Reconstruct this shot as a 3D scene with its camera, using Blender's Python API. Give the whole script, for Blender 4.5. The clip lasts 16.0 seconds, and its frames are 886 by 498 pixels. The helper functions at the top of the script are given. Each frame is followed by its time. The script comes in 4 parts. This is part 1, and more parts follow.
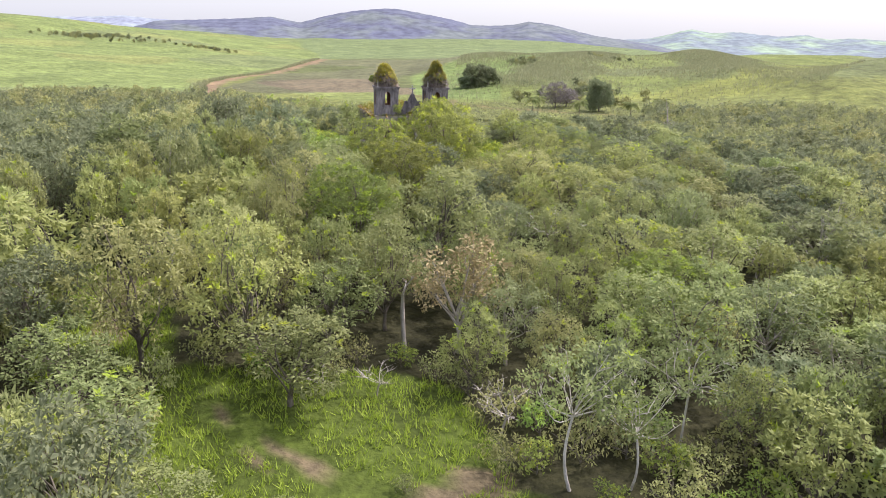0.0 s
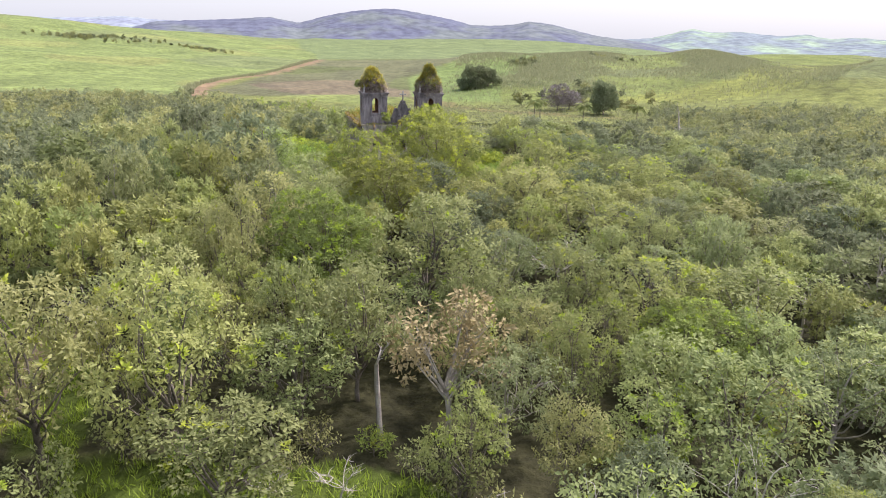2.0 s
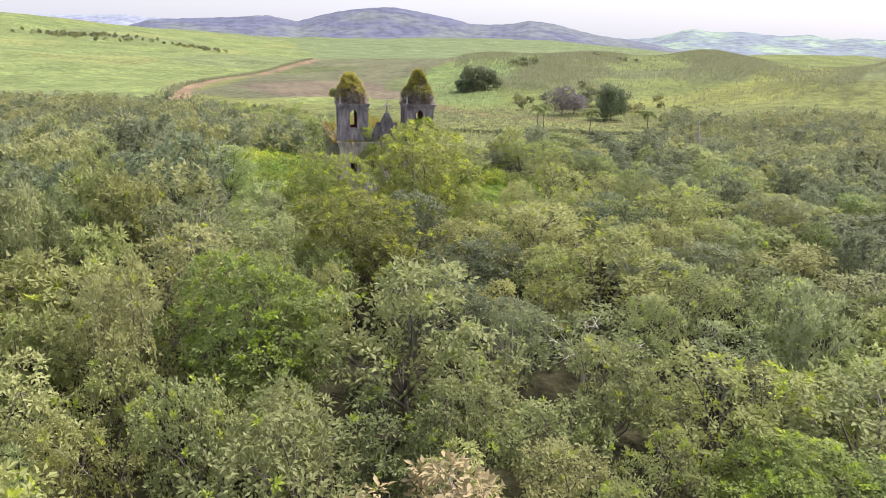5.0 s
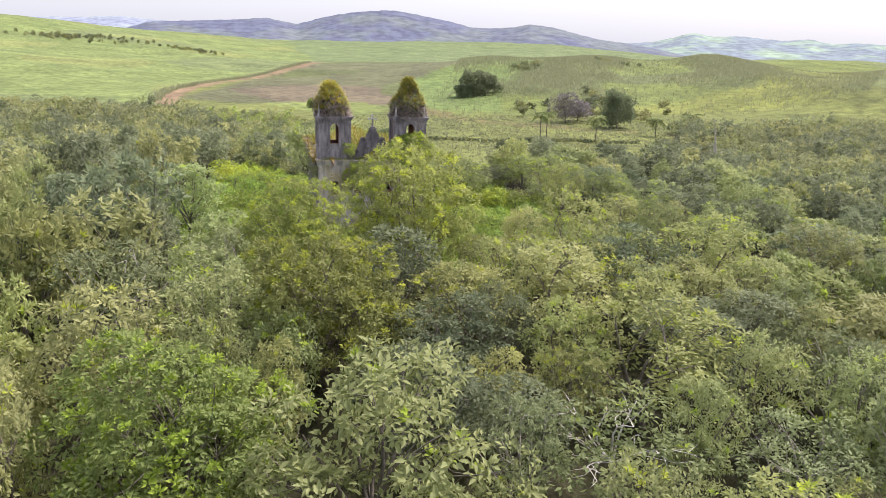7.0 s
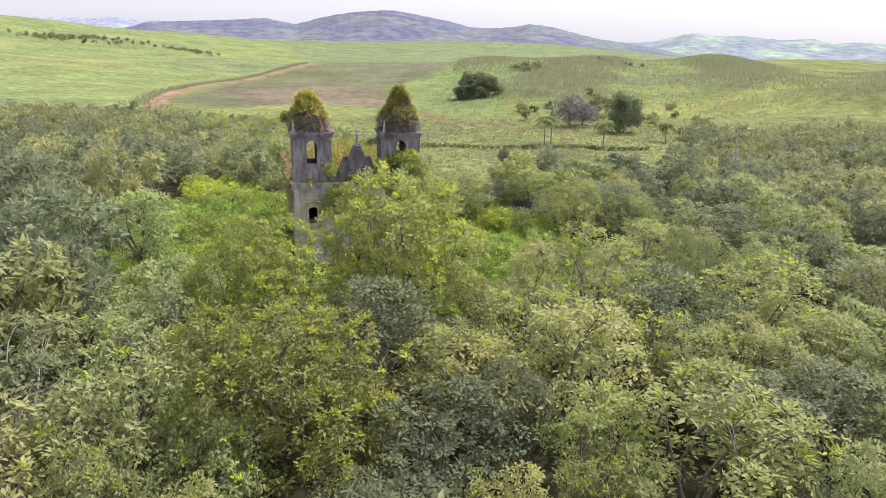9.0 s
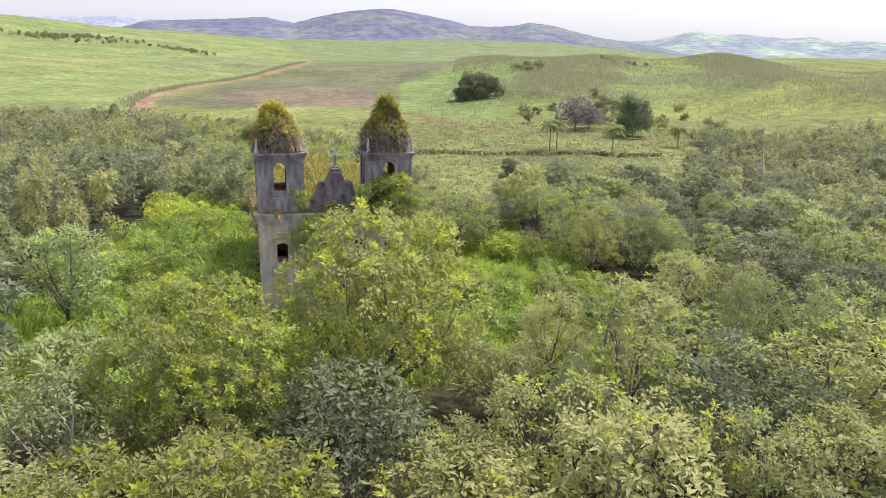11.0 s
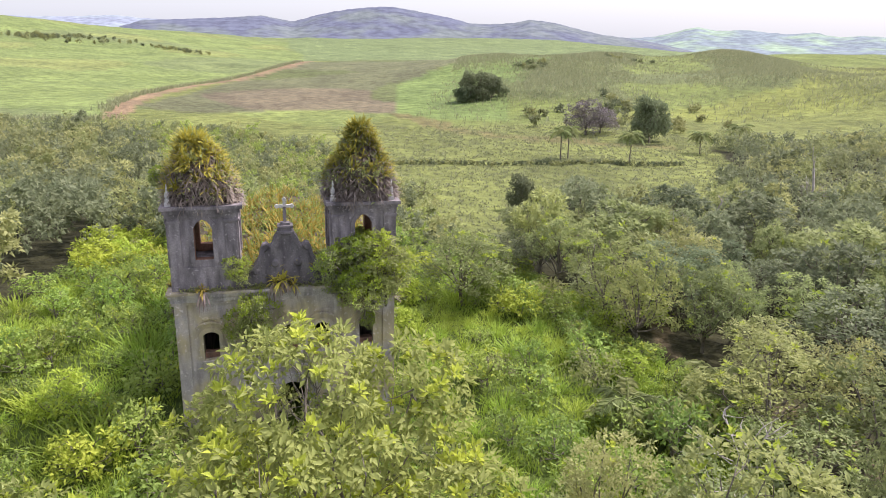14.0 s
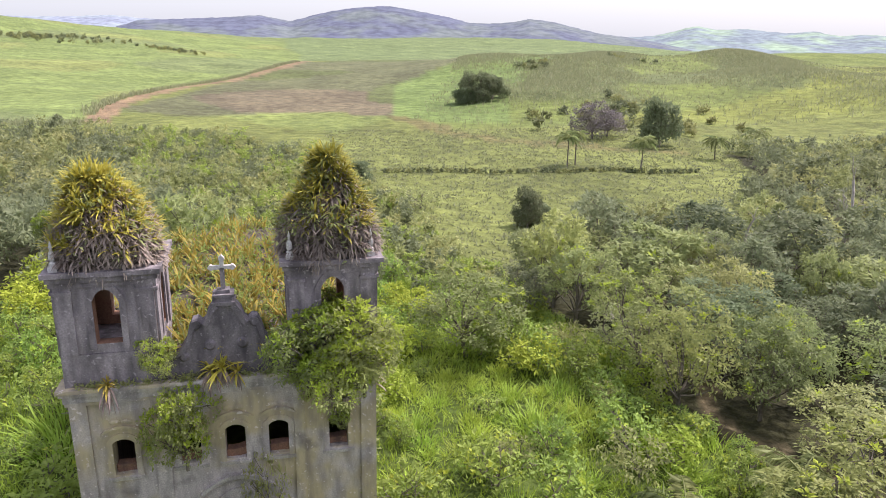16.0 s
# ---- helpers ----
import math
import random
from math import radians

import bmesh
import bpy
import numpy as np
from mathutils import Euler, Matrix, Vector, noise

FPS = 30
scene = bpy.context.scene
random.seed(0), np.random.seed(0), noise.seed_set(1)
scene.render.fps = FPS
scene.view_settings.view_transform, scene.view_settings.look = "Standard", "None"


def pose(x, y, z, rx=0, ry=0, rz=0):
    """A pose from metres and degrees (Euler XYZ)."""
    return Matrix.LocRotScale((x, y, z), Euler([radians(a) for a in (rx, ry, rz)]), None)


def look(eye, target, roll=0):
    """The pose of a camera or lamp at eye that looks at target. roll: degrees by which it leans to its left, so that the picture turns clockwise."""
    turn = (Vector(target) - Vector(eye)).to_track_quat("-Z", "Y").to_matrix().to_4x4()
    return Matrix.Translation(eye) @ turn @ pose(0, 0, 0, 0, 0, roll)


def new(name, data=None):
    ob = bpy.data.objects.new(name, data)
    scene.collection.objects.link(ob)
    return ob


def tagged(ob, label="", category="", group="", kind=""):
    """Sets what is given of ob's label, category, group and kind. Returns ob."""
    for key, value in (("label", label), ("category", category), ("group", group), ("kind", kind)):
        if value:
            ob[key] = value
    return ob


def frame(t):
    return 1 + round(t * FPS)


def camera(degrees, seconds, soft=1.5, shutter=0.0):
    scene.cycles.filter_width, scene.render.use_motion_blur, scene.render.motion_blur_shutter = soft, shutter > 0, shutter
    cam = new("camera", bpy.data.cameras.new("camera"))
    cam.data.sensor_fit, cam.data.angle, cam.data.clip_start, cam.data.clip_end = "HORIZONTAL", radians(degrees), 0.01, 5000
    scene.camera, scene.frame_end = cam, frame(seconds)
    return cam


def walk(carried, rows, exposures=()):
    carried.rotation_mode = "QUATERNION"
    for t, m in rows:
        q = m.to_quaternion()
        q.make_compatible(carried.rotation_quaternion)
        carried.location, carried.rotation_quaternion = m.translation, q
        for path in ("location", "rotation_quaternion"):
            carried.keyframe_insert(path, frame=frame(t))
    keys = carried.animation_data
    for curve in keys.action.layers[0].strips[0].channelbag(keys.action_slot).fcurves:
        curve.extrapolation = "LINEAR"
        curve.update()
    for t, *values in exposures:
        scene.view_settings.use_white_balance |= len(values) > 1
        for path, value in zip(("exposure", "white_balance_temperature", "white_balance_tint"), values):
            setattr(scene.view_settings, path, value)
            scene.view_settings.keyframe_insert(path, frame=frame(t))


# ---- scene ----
cam = camera(64.9, 16.0, soft=0.9)
PATH = [
    (0, (-20.96, -136.823, 24.912), (-20.485, -134.967, 24.339), 1.7),
    (0.5, (-19.75, -133.428, 24.893), (-19.276, -131.571, 24.321), 1.6),
    (1, (-18.588, -130.041, 24.925), (-18.113, -128.184, 24.352), 1.6),
    (1.5, (-17.506, -126.742, 24.978), (-17.032, -124.886, 24.405), 1.5),
    (2, (-16.486, -123.445, 25.028), (-16.012, -121.588, 24.455), 1.6),
    (2.5, (-15.53, -120.169, 25.023), (-15.056, -118.312, 24.45), 1.6),
    (3, (-14.615, -116.912, 25.097), (-14.14, -115.056, 24.525), 1.7),
    (3.5, (-13.578, -113.656, 25.181), (-13.103, -111.799, 24.608), 1.7),
    (4, (-12.508, -110.401, 25.248), (-12.033, -108.544, 24.674), 1.7),
    (4.2, (-12.105, -109.052, 25.285), (-11.629, -107.198, 24.708), 1.7),
    (6.3, (-7.601, -95.059, 25.44), (-7.126, -93.201, 24.87), 1.9),
    (6.5, (-7.233, -93.751, 25.442), (-6.756, -91.894, 24.873), 1.9),
    (7, (-6.338, -90.557, 25.457), (-5.86, -88.699, 24.89), 2.0),
    (7.5, (-5.475, -87.349, 25.479), (-4.995, -85.491, 24.914), 2.1),
    (8, (-4.503, -84.109, 25.577), (-4.025, -82.252, 25.01), 2.0),
    (8.5, (-3.579, -80.751, 25.674), (-3.102, -78.894, 25.107), 2.0),
    (9, (-2.67, -77.299, 25.766), (-2.192, -75.442, 25.199), 1.9),
    (9.2, (-2.337, -75.916, 25.782), (-1.857, -74.059, 25.216), 1.9),
    (11.5, (2.02, -60.145, 25.981), (2.496, -58.289, 25.41), 1.8),
    (12, (2.943, -56.776, 25.97), (3.418, -54.918, 25.399), 1.7),
    (12.5, (3.775, -53.373, 25.966), (4.252, -51.516, 25.397), 1.6),
    (13, (4.528, -50.048, 26.047), (5.004, -48.192, 25.474), 1.6),
    (13.5, (5.297, -46.847, 26.018), (5.775, -44.991, 25.446), 1.6),
    (14, (6.154, -43.708, 26.082), (6.629, -41.853, 25.506), 1.5),
    (14.5, (6.983, -40.626, 26.156), (7.459, -38.771, 25.58), 1.4),
    (15, (7.798, -37.491, 26.13), (8.271, -35.636, 25.551), 1.4),
    (15.5, (8.505, -34.438, 26.08), (8.982, -32.584, 25.501), 1.5),
    (16, (9.252, -31.369, 25.949), (9.729, -29.515, 25.372), 1.4),
]
walk(cam, [(t, look(eye, target, roll)) for t, eye, target, roll in PATH], [(0.0, 0.54, 6080, 25), (16.0, 0.54, 6080, 25)])

# ---- world, sun ----
world = bpy.data.worlds.new("sky")
scene.world = world
world.use_nodes = True
wn, wl = world.node_tree.nodes, world.node_tree.links
SUN_EL, SUN_AZ = 57.0, 78.0          # degrees; azimuth clockwise from +y
sky = wn.new("ShaderNodeTexSky")
sky.sky_type, sky.sun_disc = "NISHITA", False
sky.sun_elevation, sky.sun_rotation = radians(SUN_EL), radians(SUN_AZ)
sky.air_density, sky.dust_density, sky.ozone_density = 1.0, 4.0, 1.0
bg = wn["Background"]
bg.inputs[1].default_value = 0.075
cloud = wn.new("ShaderNodeBackground")            # thin bright overcast veil
cloud.inputs[0].default_value, cloud.inputs[1].default_value = (0.93, 0.985, 0.955, 1), 0.52
both = wn.new("ShaderNodeAddShader")
wl.new(sky.outputs[0], bg.inputs[0])
wl.new(bg.outputs[0], both.inputs[0])
wl.new(cloud.outputs[0], both.inputs[1])
wl.new(both.outputs[0], wn["World Output"].inputs[0])

sun_data = bpy.data.lights.new("sun", "SUN")
sun_data.energy, sun_data.angle, sun_data.color = 4.1, radians(5.0), (1.0, 0.95, 0.84)
sun = new("sun", sun_data)
sv = Vector((math.sin(radians(SUN_AZ)) * math.cos(radians(SUN_EL)), math.cos(radians(SUN_AZ)) * math.cos(radians(SUN_EL)), math.sin(radians(SUN_EL))))
sun.matrix_world = Matrix.Translation((0, 0, 200)) @ sv.to_track_quat("Z", "Y").to_matrix().to_4x4()


# ---- materials ----
def material(name, rough=0.85):
    m = bpy.data.materials.new(name)
    m.use_nodes = True
    n, l = m.node_tree.nodes, m.node_tree.links
    n["Principled BSDF"].inputs["Roughness"].default_value = rough
    n["Principled BSDF"].inputs["Specular IOR Level"].default_value = 0.2
    return m, n, l, n["Principled BSDF"]


def noise_node(n, l, scale, detail=4.0, vec=None):
    t = n.new("ShaderNodeTexNoise")
    t.inputs["Scale"].default_value, t.inputs["Detail"].default_value = scale, detail
    if vec is not None:
        l.new(vec, t.inputs["Vector"])
    return t.outputs["Fac"]


def ramp(n, l, fac, stops):
    r = n.new("ShaderNodeValToRGB")
    e = r.color_ramp.elements
    while len(e) < len(stops):
        e.new(0.5)
    for k, (p, c) in zip(e, stops):
        k.position, k.color = p, (*c, 1)
    l.new(fac, r.inputs[0])
    return r.outputs[0]


def mixed(n, l, kind, fac, a, b):
    x = n.new("ShaderNodeMix")
    x.data_type, x.blend_type = "RGBA", kind
    if isinstance(fac, float):
        x.inputs[0].default_value = fac
    else:
        l.new(fac, x.inputs[0])
    for s, v in ((6, a), (7, b)):
        if isinstance(v, tuple):
            x.inputs[s].default_value = (*v, 1)
        else:
            l.new(v, x.inputs[s])
    return x.outputs[2]


def bump(n, l, height, b, strength, dist):
    k = n.new("ShaderNodeBump")
    k.inputs["Strength"].default_value, k.inputs["Distance"].default_value = strength, dist
    l.new(height, k.inputs["Height"])
    l.new(k.outputs[0], b.inputs["Normal"])


def foliage(name, dark, mid, light, through_leaf=0.48, spread=0.24):
    """Leaves: tone by plant, by leaf and by a slow drift over the place; part of the light goes through."""
    m, n, l, b = material(name, 0.6)
    info, geo = n.new("ShaderNodeObjectInfo"), n.new("ShaderNodeNewGeometry")
    slow = noise_node(n, l, 0.35, 2.0, geo.outputs["Position"])
    leafy = ramp(n, l, geo.outputs["Random Per Island"], [(0.0, dark), (0.5, mid), (1.0, light)])
    tone = ramp(n, l, slow, [(0.3, dark), (0.55, mid), (0.75, light)])
    c = mixed(n, l, "MIX", 0.58, leafy, tone)
    hsv = n.new("ShaderNodeHueSaturation")
    mr = n.new("ShaderNodeMapRange")
    mr.inputs[3].default_value, mr.inputs[4].default_value = 1.0 - spread, 1.0 + spread
    l.new(info.outputs["Random"], mr.inputs[0])
    l.new(mr.outputs[0], hsv.inputs["Value"])
    mh = n.new("ShaderNodeMapRange")
    mh.inputs[3].default_value, mh.inputs[4].default_value = 0.484, 0.516
    wn2 = n.new("ShaderNodeTexWhiteNoise")
    wn2.noise_dimensions = "1D"
    l.new(info.outputs["Random"], wn2.inputs["W"])
    l.new(wn2.outputs[0], mh.inputs[0])
    l.new(mh.outputs[0], hsv.inputs["Hue"])
    l.new(c, hsv.inputs["Color"])
    l.new(hsv.outputs[0], b.inputs["Base Color"])
    tr = n.new("ShaderNodeBsdfTranslucent")
    l.new(hsv.outputs[0], tr.inputs[0])
    mx = n.new("ShaderNodeMixShader")
    mx.inputs[0].default_value = through_leaf
    l.new(b.outputs[0], mx.inputs[1])
    l.new(tr.outputs[0], mx.inputs[2])
    l.new(mx.outputs[0], n["Material Output"].inputs[0])
    return m


# blue is raised in the tree greens, painting thin haze into the leaves
LEAF_OLIVE = foliage("leaf_olive", (0.248, 0.268, 0.107), (0.359, 0.382, 0.153), (0.457, 0.470, 0.201))
LEAF_GREEN = foliage("leaf_green", (0.202, 0.239, 0.100), (0.313, 0.359, 0.142), (0.419, 0.460, 0.187))
LEAF_DARK = foliage("leaf_dark", (0.140, 0.170, 0.094), (0.211, 0.245, 0.131), (0.283, 0.319, 0.169))
LEAF_LIME = foliage("leaf_lime", (0.288, 0.359, 0.048), (0.443, 0.530, 0.072), (0.588, 0.664, 0.106), spread=0.2)
LEAF_GREY = foliage("leaf_greyish", (0.201, 0.230, 0.106), (0.281, 0.316, 0.145), (0.347, 0.379, 0.180))
LEAF_FRESH = foliage("leaf_fresh", (0.184, 0.265, 0.059), (0.303, 0.406, 0.091), (0.431, 0.541, 0.134))
LEAF_TREE_FRESH = foliage("leaf_tree_fresh", (0.200, 0.235, 0.070), (0.310, 0.360, 0.105), (0.400, 0.455, 0.145))
LEAF_YELLOWISH = foliage("leaf_yellowish", (0.252, 0.283, 0.100), (0.360, 0.393, 0.139), (0.457, 0.479, 0.180))
LEAF_DRY = foliage("leaf_dry", (0.245, 0.205, 0.100), (0.345, 0.290, 0.145), (0.430, 0.360, 0.185), 0.25)
LEAF_MAUVE = foliage("leaf_mauve", (0.168, 0.144, 0.147), (0.227, 0.199, 0.194), (0.280, 0.246, 0.230), 0.2)
GRASS = foliage("grass_blades", (0.211, 0.304, 0.042), (0.325, 0.442, 0.058), (0.412, 0.510, 0.088), 0.4)
GRASS_LIME = foliage("grass_lime", (0.241, 0.325, 0.045), (0.386, 0.505, 0.068), (0.523, 0.620, 0.100), 0.45)
CANE = foliage("cane_blades", (0.232, 0.240, 0.125), (0.312, 0.318, 0.171), (0.399, 0.393, 0.223), 0.4)
BROMELIAD = foliage("bromeliad_leaf", (0.25, 0.225, 0.045), (0.44, 0.37, 0.065), (0.62, 0.48, 0.09), 0.3)
BROMELIAD_DEAD = foliage("bromeliad_dead_leaf", (0.165, 0.125, 0.112), (0.28, 0.22, 0.19), (0.4, 0.325, 0.27), 0.15)


def bark(name, dark, light):
    m, n, l, b = material(name, 0.9)
    geo = n.new("ShaderNodeNewGeometry")
    fine, coarse = noise_node(n, l, 9.0, 6.0, geo.outputs["Position"]), noise_node(n, l, 1.4, 3.0, geo.outputs["Position"])
    c = mixed(n, l, "MIX", 0.5, ramp(n, l, fine, [(0.3, dark), (0.7, light)]), ramp(n, l, coarse, [(0.35, dark), (0.65, light)]))
    l.new(c, b.inputs["Base Color"])
    bump(n, l, fine, b, 0.5, 0.03)
    return m


BARK = bark("bark_brown", (0.09, 0.075, 0.06), (0.24, 0.21, 0.17))
BARK_WHITE = bark("bark_white", (0.36, 0.33, 0.29), (0.66, 0.62, 0.55))
BARK_PALE = bark("bark_pale", (0.24, 0.215, 0.185), (0.50, 0.46, 0.40))


def plaster(name, base, dark, tan, tan_amount, dark_amount):
    """Old lime plaster with rain streaks, black growth and ochre patches."""
    m, n, l, b = material(name, 0.95)
    geo = n.new("ShaderNodeNewGeometry")
    mp = n.new("ShaderNodeMapping")
    mp.inputs["Scale"].default_value = (1.5, 1.5, 0.42)
    l.new(geo.outputs["Position"], mp.inputs[0])
    streak = noise_node(n, l, 1.3, 6.0, mp.outputs[0])
    blot = noise_node(n, l, 0.55, 5.0, geo.outputs["Position"])
    patch = noise_node(n, l, 0.33, 3.0, geo.outputs["Position"])
    grain = noise_node(n, l, 14.0, 6.0, geo.outputs["Position"])
    c = ramp(n, l, grain, [(0.25, tuple(v * 0.72 for v in base)), (0.75, tuple(min(1, v * 1.22) for v in base))])
    f = ramp(n, l, patch, [(0.62 - tan_amount, (0, 0, 0)), (0.74 - tan_amount, (1, 1, 1))])
    c = mixed(n, l, "MIX", f, c, tan)
    f = ramp(n, l, streak, [(0.58 - dark_amount, (0, 0, 0)), (0.94 - dark_amount, (0.9, 0.9, 0.9))])
    c = mixed(n, l, "MIX", f, c, dark)
    f = ramp(n, l, blot, [(0.60, (0, 0, 0)), (0.70, (0.7, 0.7, 0.7))])
    c = mixed(n, l, "MIX", f, c, tuple(v * 0.8 for v in dark))
    fine = noise_node(n, l, 5.0, 8.0, geo.outputs["Position"])
    f = ramp(n, l, fine, [(0.62, (0, 0, 0)), (0.68, (0.55, 0.55, 0.55))])
    c = mixed(n, l, "MIX", f, c, tuple(min(1, v * 1.5) for v in base))
    l.new(c, b.inputs["Base Color"])
    bump(n, l, fine, b, 0.6, 0.04)
    return m


PLASTER = plaster("plaster_weathered", (0.55, 0.495, 0.475), (0.205, 0.180, 0.178), (0.50, 0.42, 0.265), 0.17, 0.17)
PLASTER_DARK = plaster("plaster_blackened", (0.335, 0.295, 0.300), (0.098, 0.086, 0.090), (0.25, 0.225, 0.205), 0.0, 0.25)
PLASTER_GABLE = plaster("plaster_gable", (0.225, 0.200, 0.205), (0.065, 0.058, 0.062), (0.24, 0.21, 0.19), 0.03, 0.26)
STONE_PALE = plaster("stone_pale", (0.48, 0.44, 0.41), (0.13, 0.115, 0.115), (0.50, 0.44, 0.32), 0.1, 0.12)
BRICK_CORE = plaster("rubble_brick", (0.27, 0.15, 0.10), (0.08, 0.06, 0.055), (0.33, 0.24, 0.17), 0.05, 0.1)
WHITE_STONE = plaster("white_stone", (0.50, 0.48, 0.455), (0.33, 0.30, 0.28), (0.66, 0.62, 0.52), 0.0, 0.05)


# ---- terrain ----
def ss(a, b, v):
    t = np.clip((v - a) / (b - a), 0, 1)
    return t * t * (3 - 2 * t)


def bell(x, y, cx, cy, sx, sy):
    return np.exp(-((x - cx) / sx) ** 2 - ((y - cy) / sy) ** 2)


def wav(x, y, k, s=0.0):
    """A smooth uneven wave field of about 1/k metres, in -1..1."""
    return (np.sin(x * k * 1.0 + y * k * 0.63 + s) + np.sin(-x * k * 0.71 + y * k * 1.13 + 1.7 * s + 1.1) + np.sin(x * k * 1.9 - y * k * 0.4 + 2.3 * s + 0.4) * 0.6) / 2.6


def road_x(y):
    """The dirt track between the left-hand cane and the ploughed field: its x at a given y."""
    return -52.0 + 110.0 * ss(230, 900, y) ** 1.25 + 6 * np.sin(y / 75.0)


def ground_z(x, y):
    x, y = np.asarray(x, float), np.asarray(y, float)
    z = -5.0 + 5.4 * bell(x, y, -2, 2, 62, 62)
    z = z + 2.2 * bell(x, y, -60, -30, 50, 70)
    left = np.clip(road_x(y) - x, 0, None)
    z = z + 9.0 * ss(0, 260, left) * ss(200, 500, y)
    z = z + 42 * bell(x, y, -520, 1260, 300, 430) + 20 * bell(x, y, 0, 1700, 560, 420) + 34 * bell(x, y, 720, 1900, 470, 400)
    z = z + 14 * bell(x, y, 420, 640, 230, 270) + 9 * bell(x, y, 210, 560, 90, 150)
    z = z + 15 * bell(x, y, 470, 300, 190, 110) + 24 * bell(x, y, 900, 900, 330, 330)
    z = z + 22 * bell(x, y, -1000, 700, 420, 500)
    z = z + spur(x, y)[1]
    far = ss(180, 600, np.hypot(x, y))
    z = z + far * ((2.6 + 2.6 * ss(90, 200, x) * ss(900, 600, y)) * wav(x, y, 0.016, 0.5) + 1.3 * wav(x, y, 0.045, 2.0)) * (0.35 + 0.65 * ss(40, 160, np.abs(x - 70 - 0.1 * y)))
    return z + 0.35 * wav(x, y, 0.16) + 0.12 * wav(x, y, 0.6)


SPURS = [[(350, 660), (270, 520), (190, 370), (150, 300)], [(480, 620), (420, 470), (300, 320)], [(640, 560), (520, 380), (390, 250), (300, 215)], [(230, 640), (175, 500)]]
SPUR_SHAPE = [(42, 7.0), (48, 8.0), (46, 10.0), (45, 5.0)]


def spur(x, y):
    """How much a place lies on one of the cane-grown spurs of the right-hand hill, 0 to 1, and its rise in metres."""
    on, up = np.zeros(np.shape(x)), np.zeros(np.shape(x))
    for line, (w, h) in zip(SPURS, SPUR_SHAPE):
        k = np.exp(-(near_line(line, x, y) / w) ** 2)
        on, up = np.maximum(on, k), up + h * k
    return on, up


PLOW = [(-52, 264), (-30, 378), (8, 590), (57, 860), (136, 925), (281, 905), (165, 530), (131, 492), (93, 425), (71, 315), (59, 252), (37, 266), (-7, 262)]
GREEN_CANE = [(60, 252), (71, 315), (93, 425), (131, 492), (166, 520), (300, 900), (420, 900), (290, 560), (190, 430), (125, 300), (100, 225), (72, 236)]
VALLEY = [(620, 540), (494, 445), (300, 262), (239, 235), (172, 223), (142, 166)]
TRACK = [(52, -40), (47, -8), (43.5, 4), (41.5, 9), (45, 16), (46, 30)]


def inside(poly, x, y):
    r = np.zeros(np.shape(x), bool)
    for (ax, ay), (bx, by) in zip(poly, poly[1:] + poly[:1]):
        hit = ((ay > y) != (by > y)) & (x < (bx - ax) * (y - ay) / (by - ay + 1e-9) + ax)
        r ^= hit
    return r


def near_line(line, x, y):
    d = np.full(np.shape(x), 1e9)
    for (ax, ay), (bx, by) in zip(line, line[1:]):
        t = np.clip(((x - ax) * (bx - ax) + (y - ay) * (by - ay)) / ((bx - ax) ** 2 + (by - ay) ** 2), 0, 1)
        d = np.minimum(d, np.hypot(x - ax - t * (bx - ax), y - ay - t * (by - ay)))
    return d


GLADE = [(-31, -77), (-30, -125), (-6, -125), (-5, -94), (-6, -84), (-12, -81), (-20, -80)]
GLADE_2 = [(-46, -50), (-36, -55), (-31, -66), (-30, -78), (-40, -72), (-46, -62)]


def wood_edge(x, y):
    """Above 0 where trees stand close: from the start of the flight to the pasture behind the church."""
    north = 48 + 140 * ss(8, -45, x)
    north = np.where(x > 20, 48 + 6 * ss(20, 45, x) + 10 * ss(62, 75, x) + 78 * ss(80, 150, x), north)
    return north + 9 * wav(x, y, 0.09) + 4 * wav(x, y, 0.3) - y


def is_lush(x, y):
    """Tall grass and shrubs round the church."""
    return ((x > -24 + 0.2 * y) & (x < 39 + 3 * wav(x, y, 0.2)) & (y > -15 - (x - 14) * 0.12 - 6 * (x < 2)) & (y < 46))


def is_scrub(x, y):
    """Low scrub behind and beside the church, up to the fields."""
    return (x > -75) & (x < 38 - 0.12 * (y - 40)) & (y > 40) & (y < 205 - 1.5 * np.clip(x + 10, 0, None)) & (wood_edge(x, y) < 6)


def is_wood(x, y):
    x, y = np.asarray(x, float), np.asarray(y, float)
    w = wood_edge(x, y) > 0
    w &= ~inside(GLADE, x, y) & ~inside(GLADE_2, x, y) & ~is_lush(x, y)
    w &= ~((x > -12) & (x < 21) & (y > -18) & (y < 36)) & ~((x > -9) & (x < 6) & (y < -94)) & ~((x > 5) & (x < 12) & (y < -97.5)) & ~((x > -6) & (x < 5) & (y > -58) & (y < -47))
    w &= near_line(TRACK, x, y) > 1.8
    return w


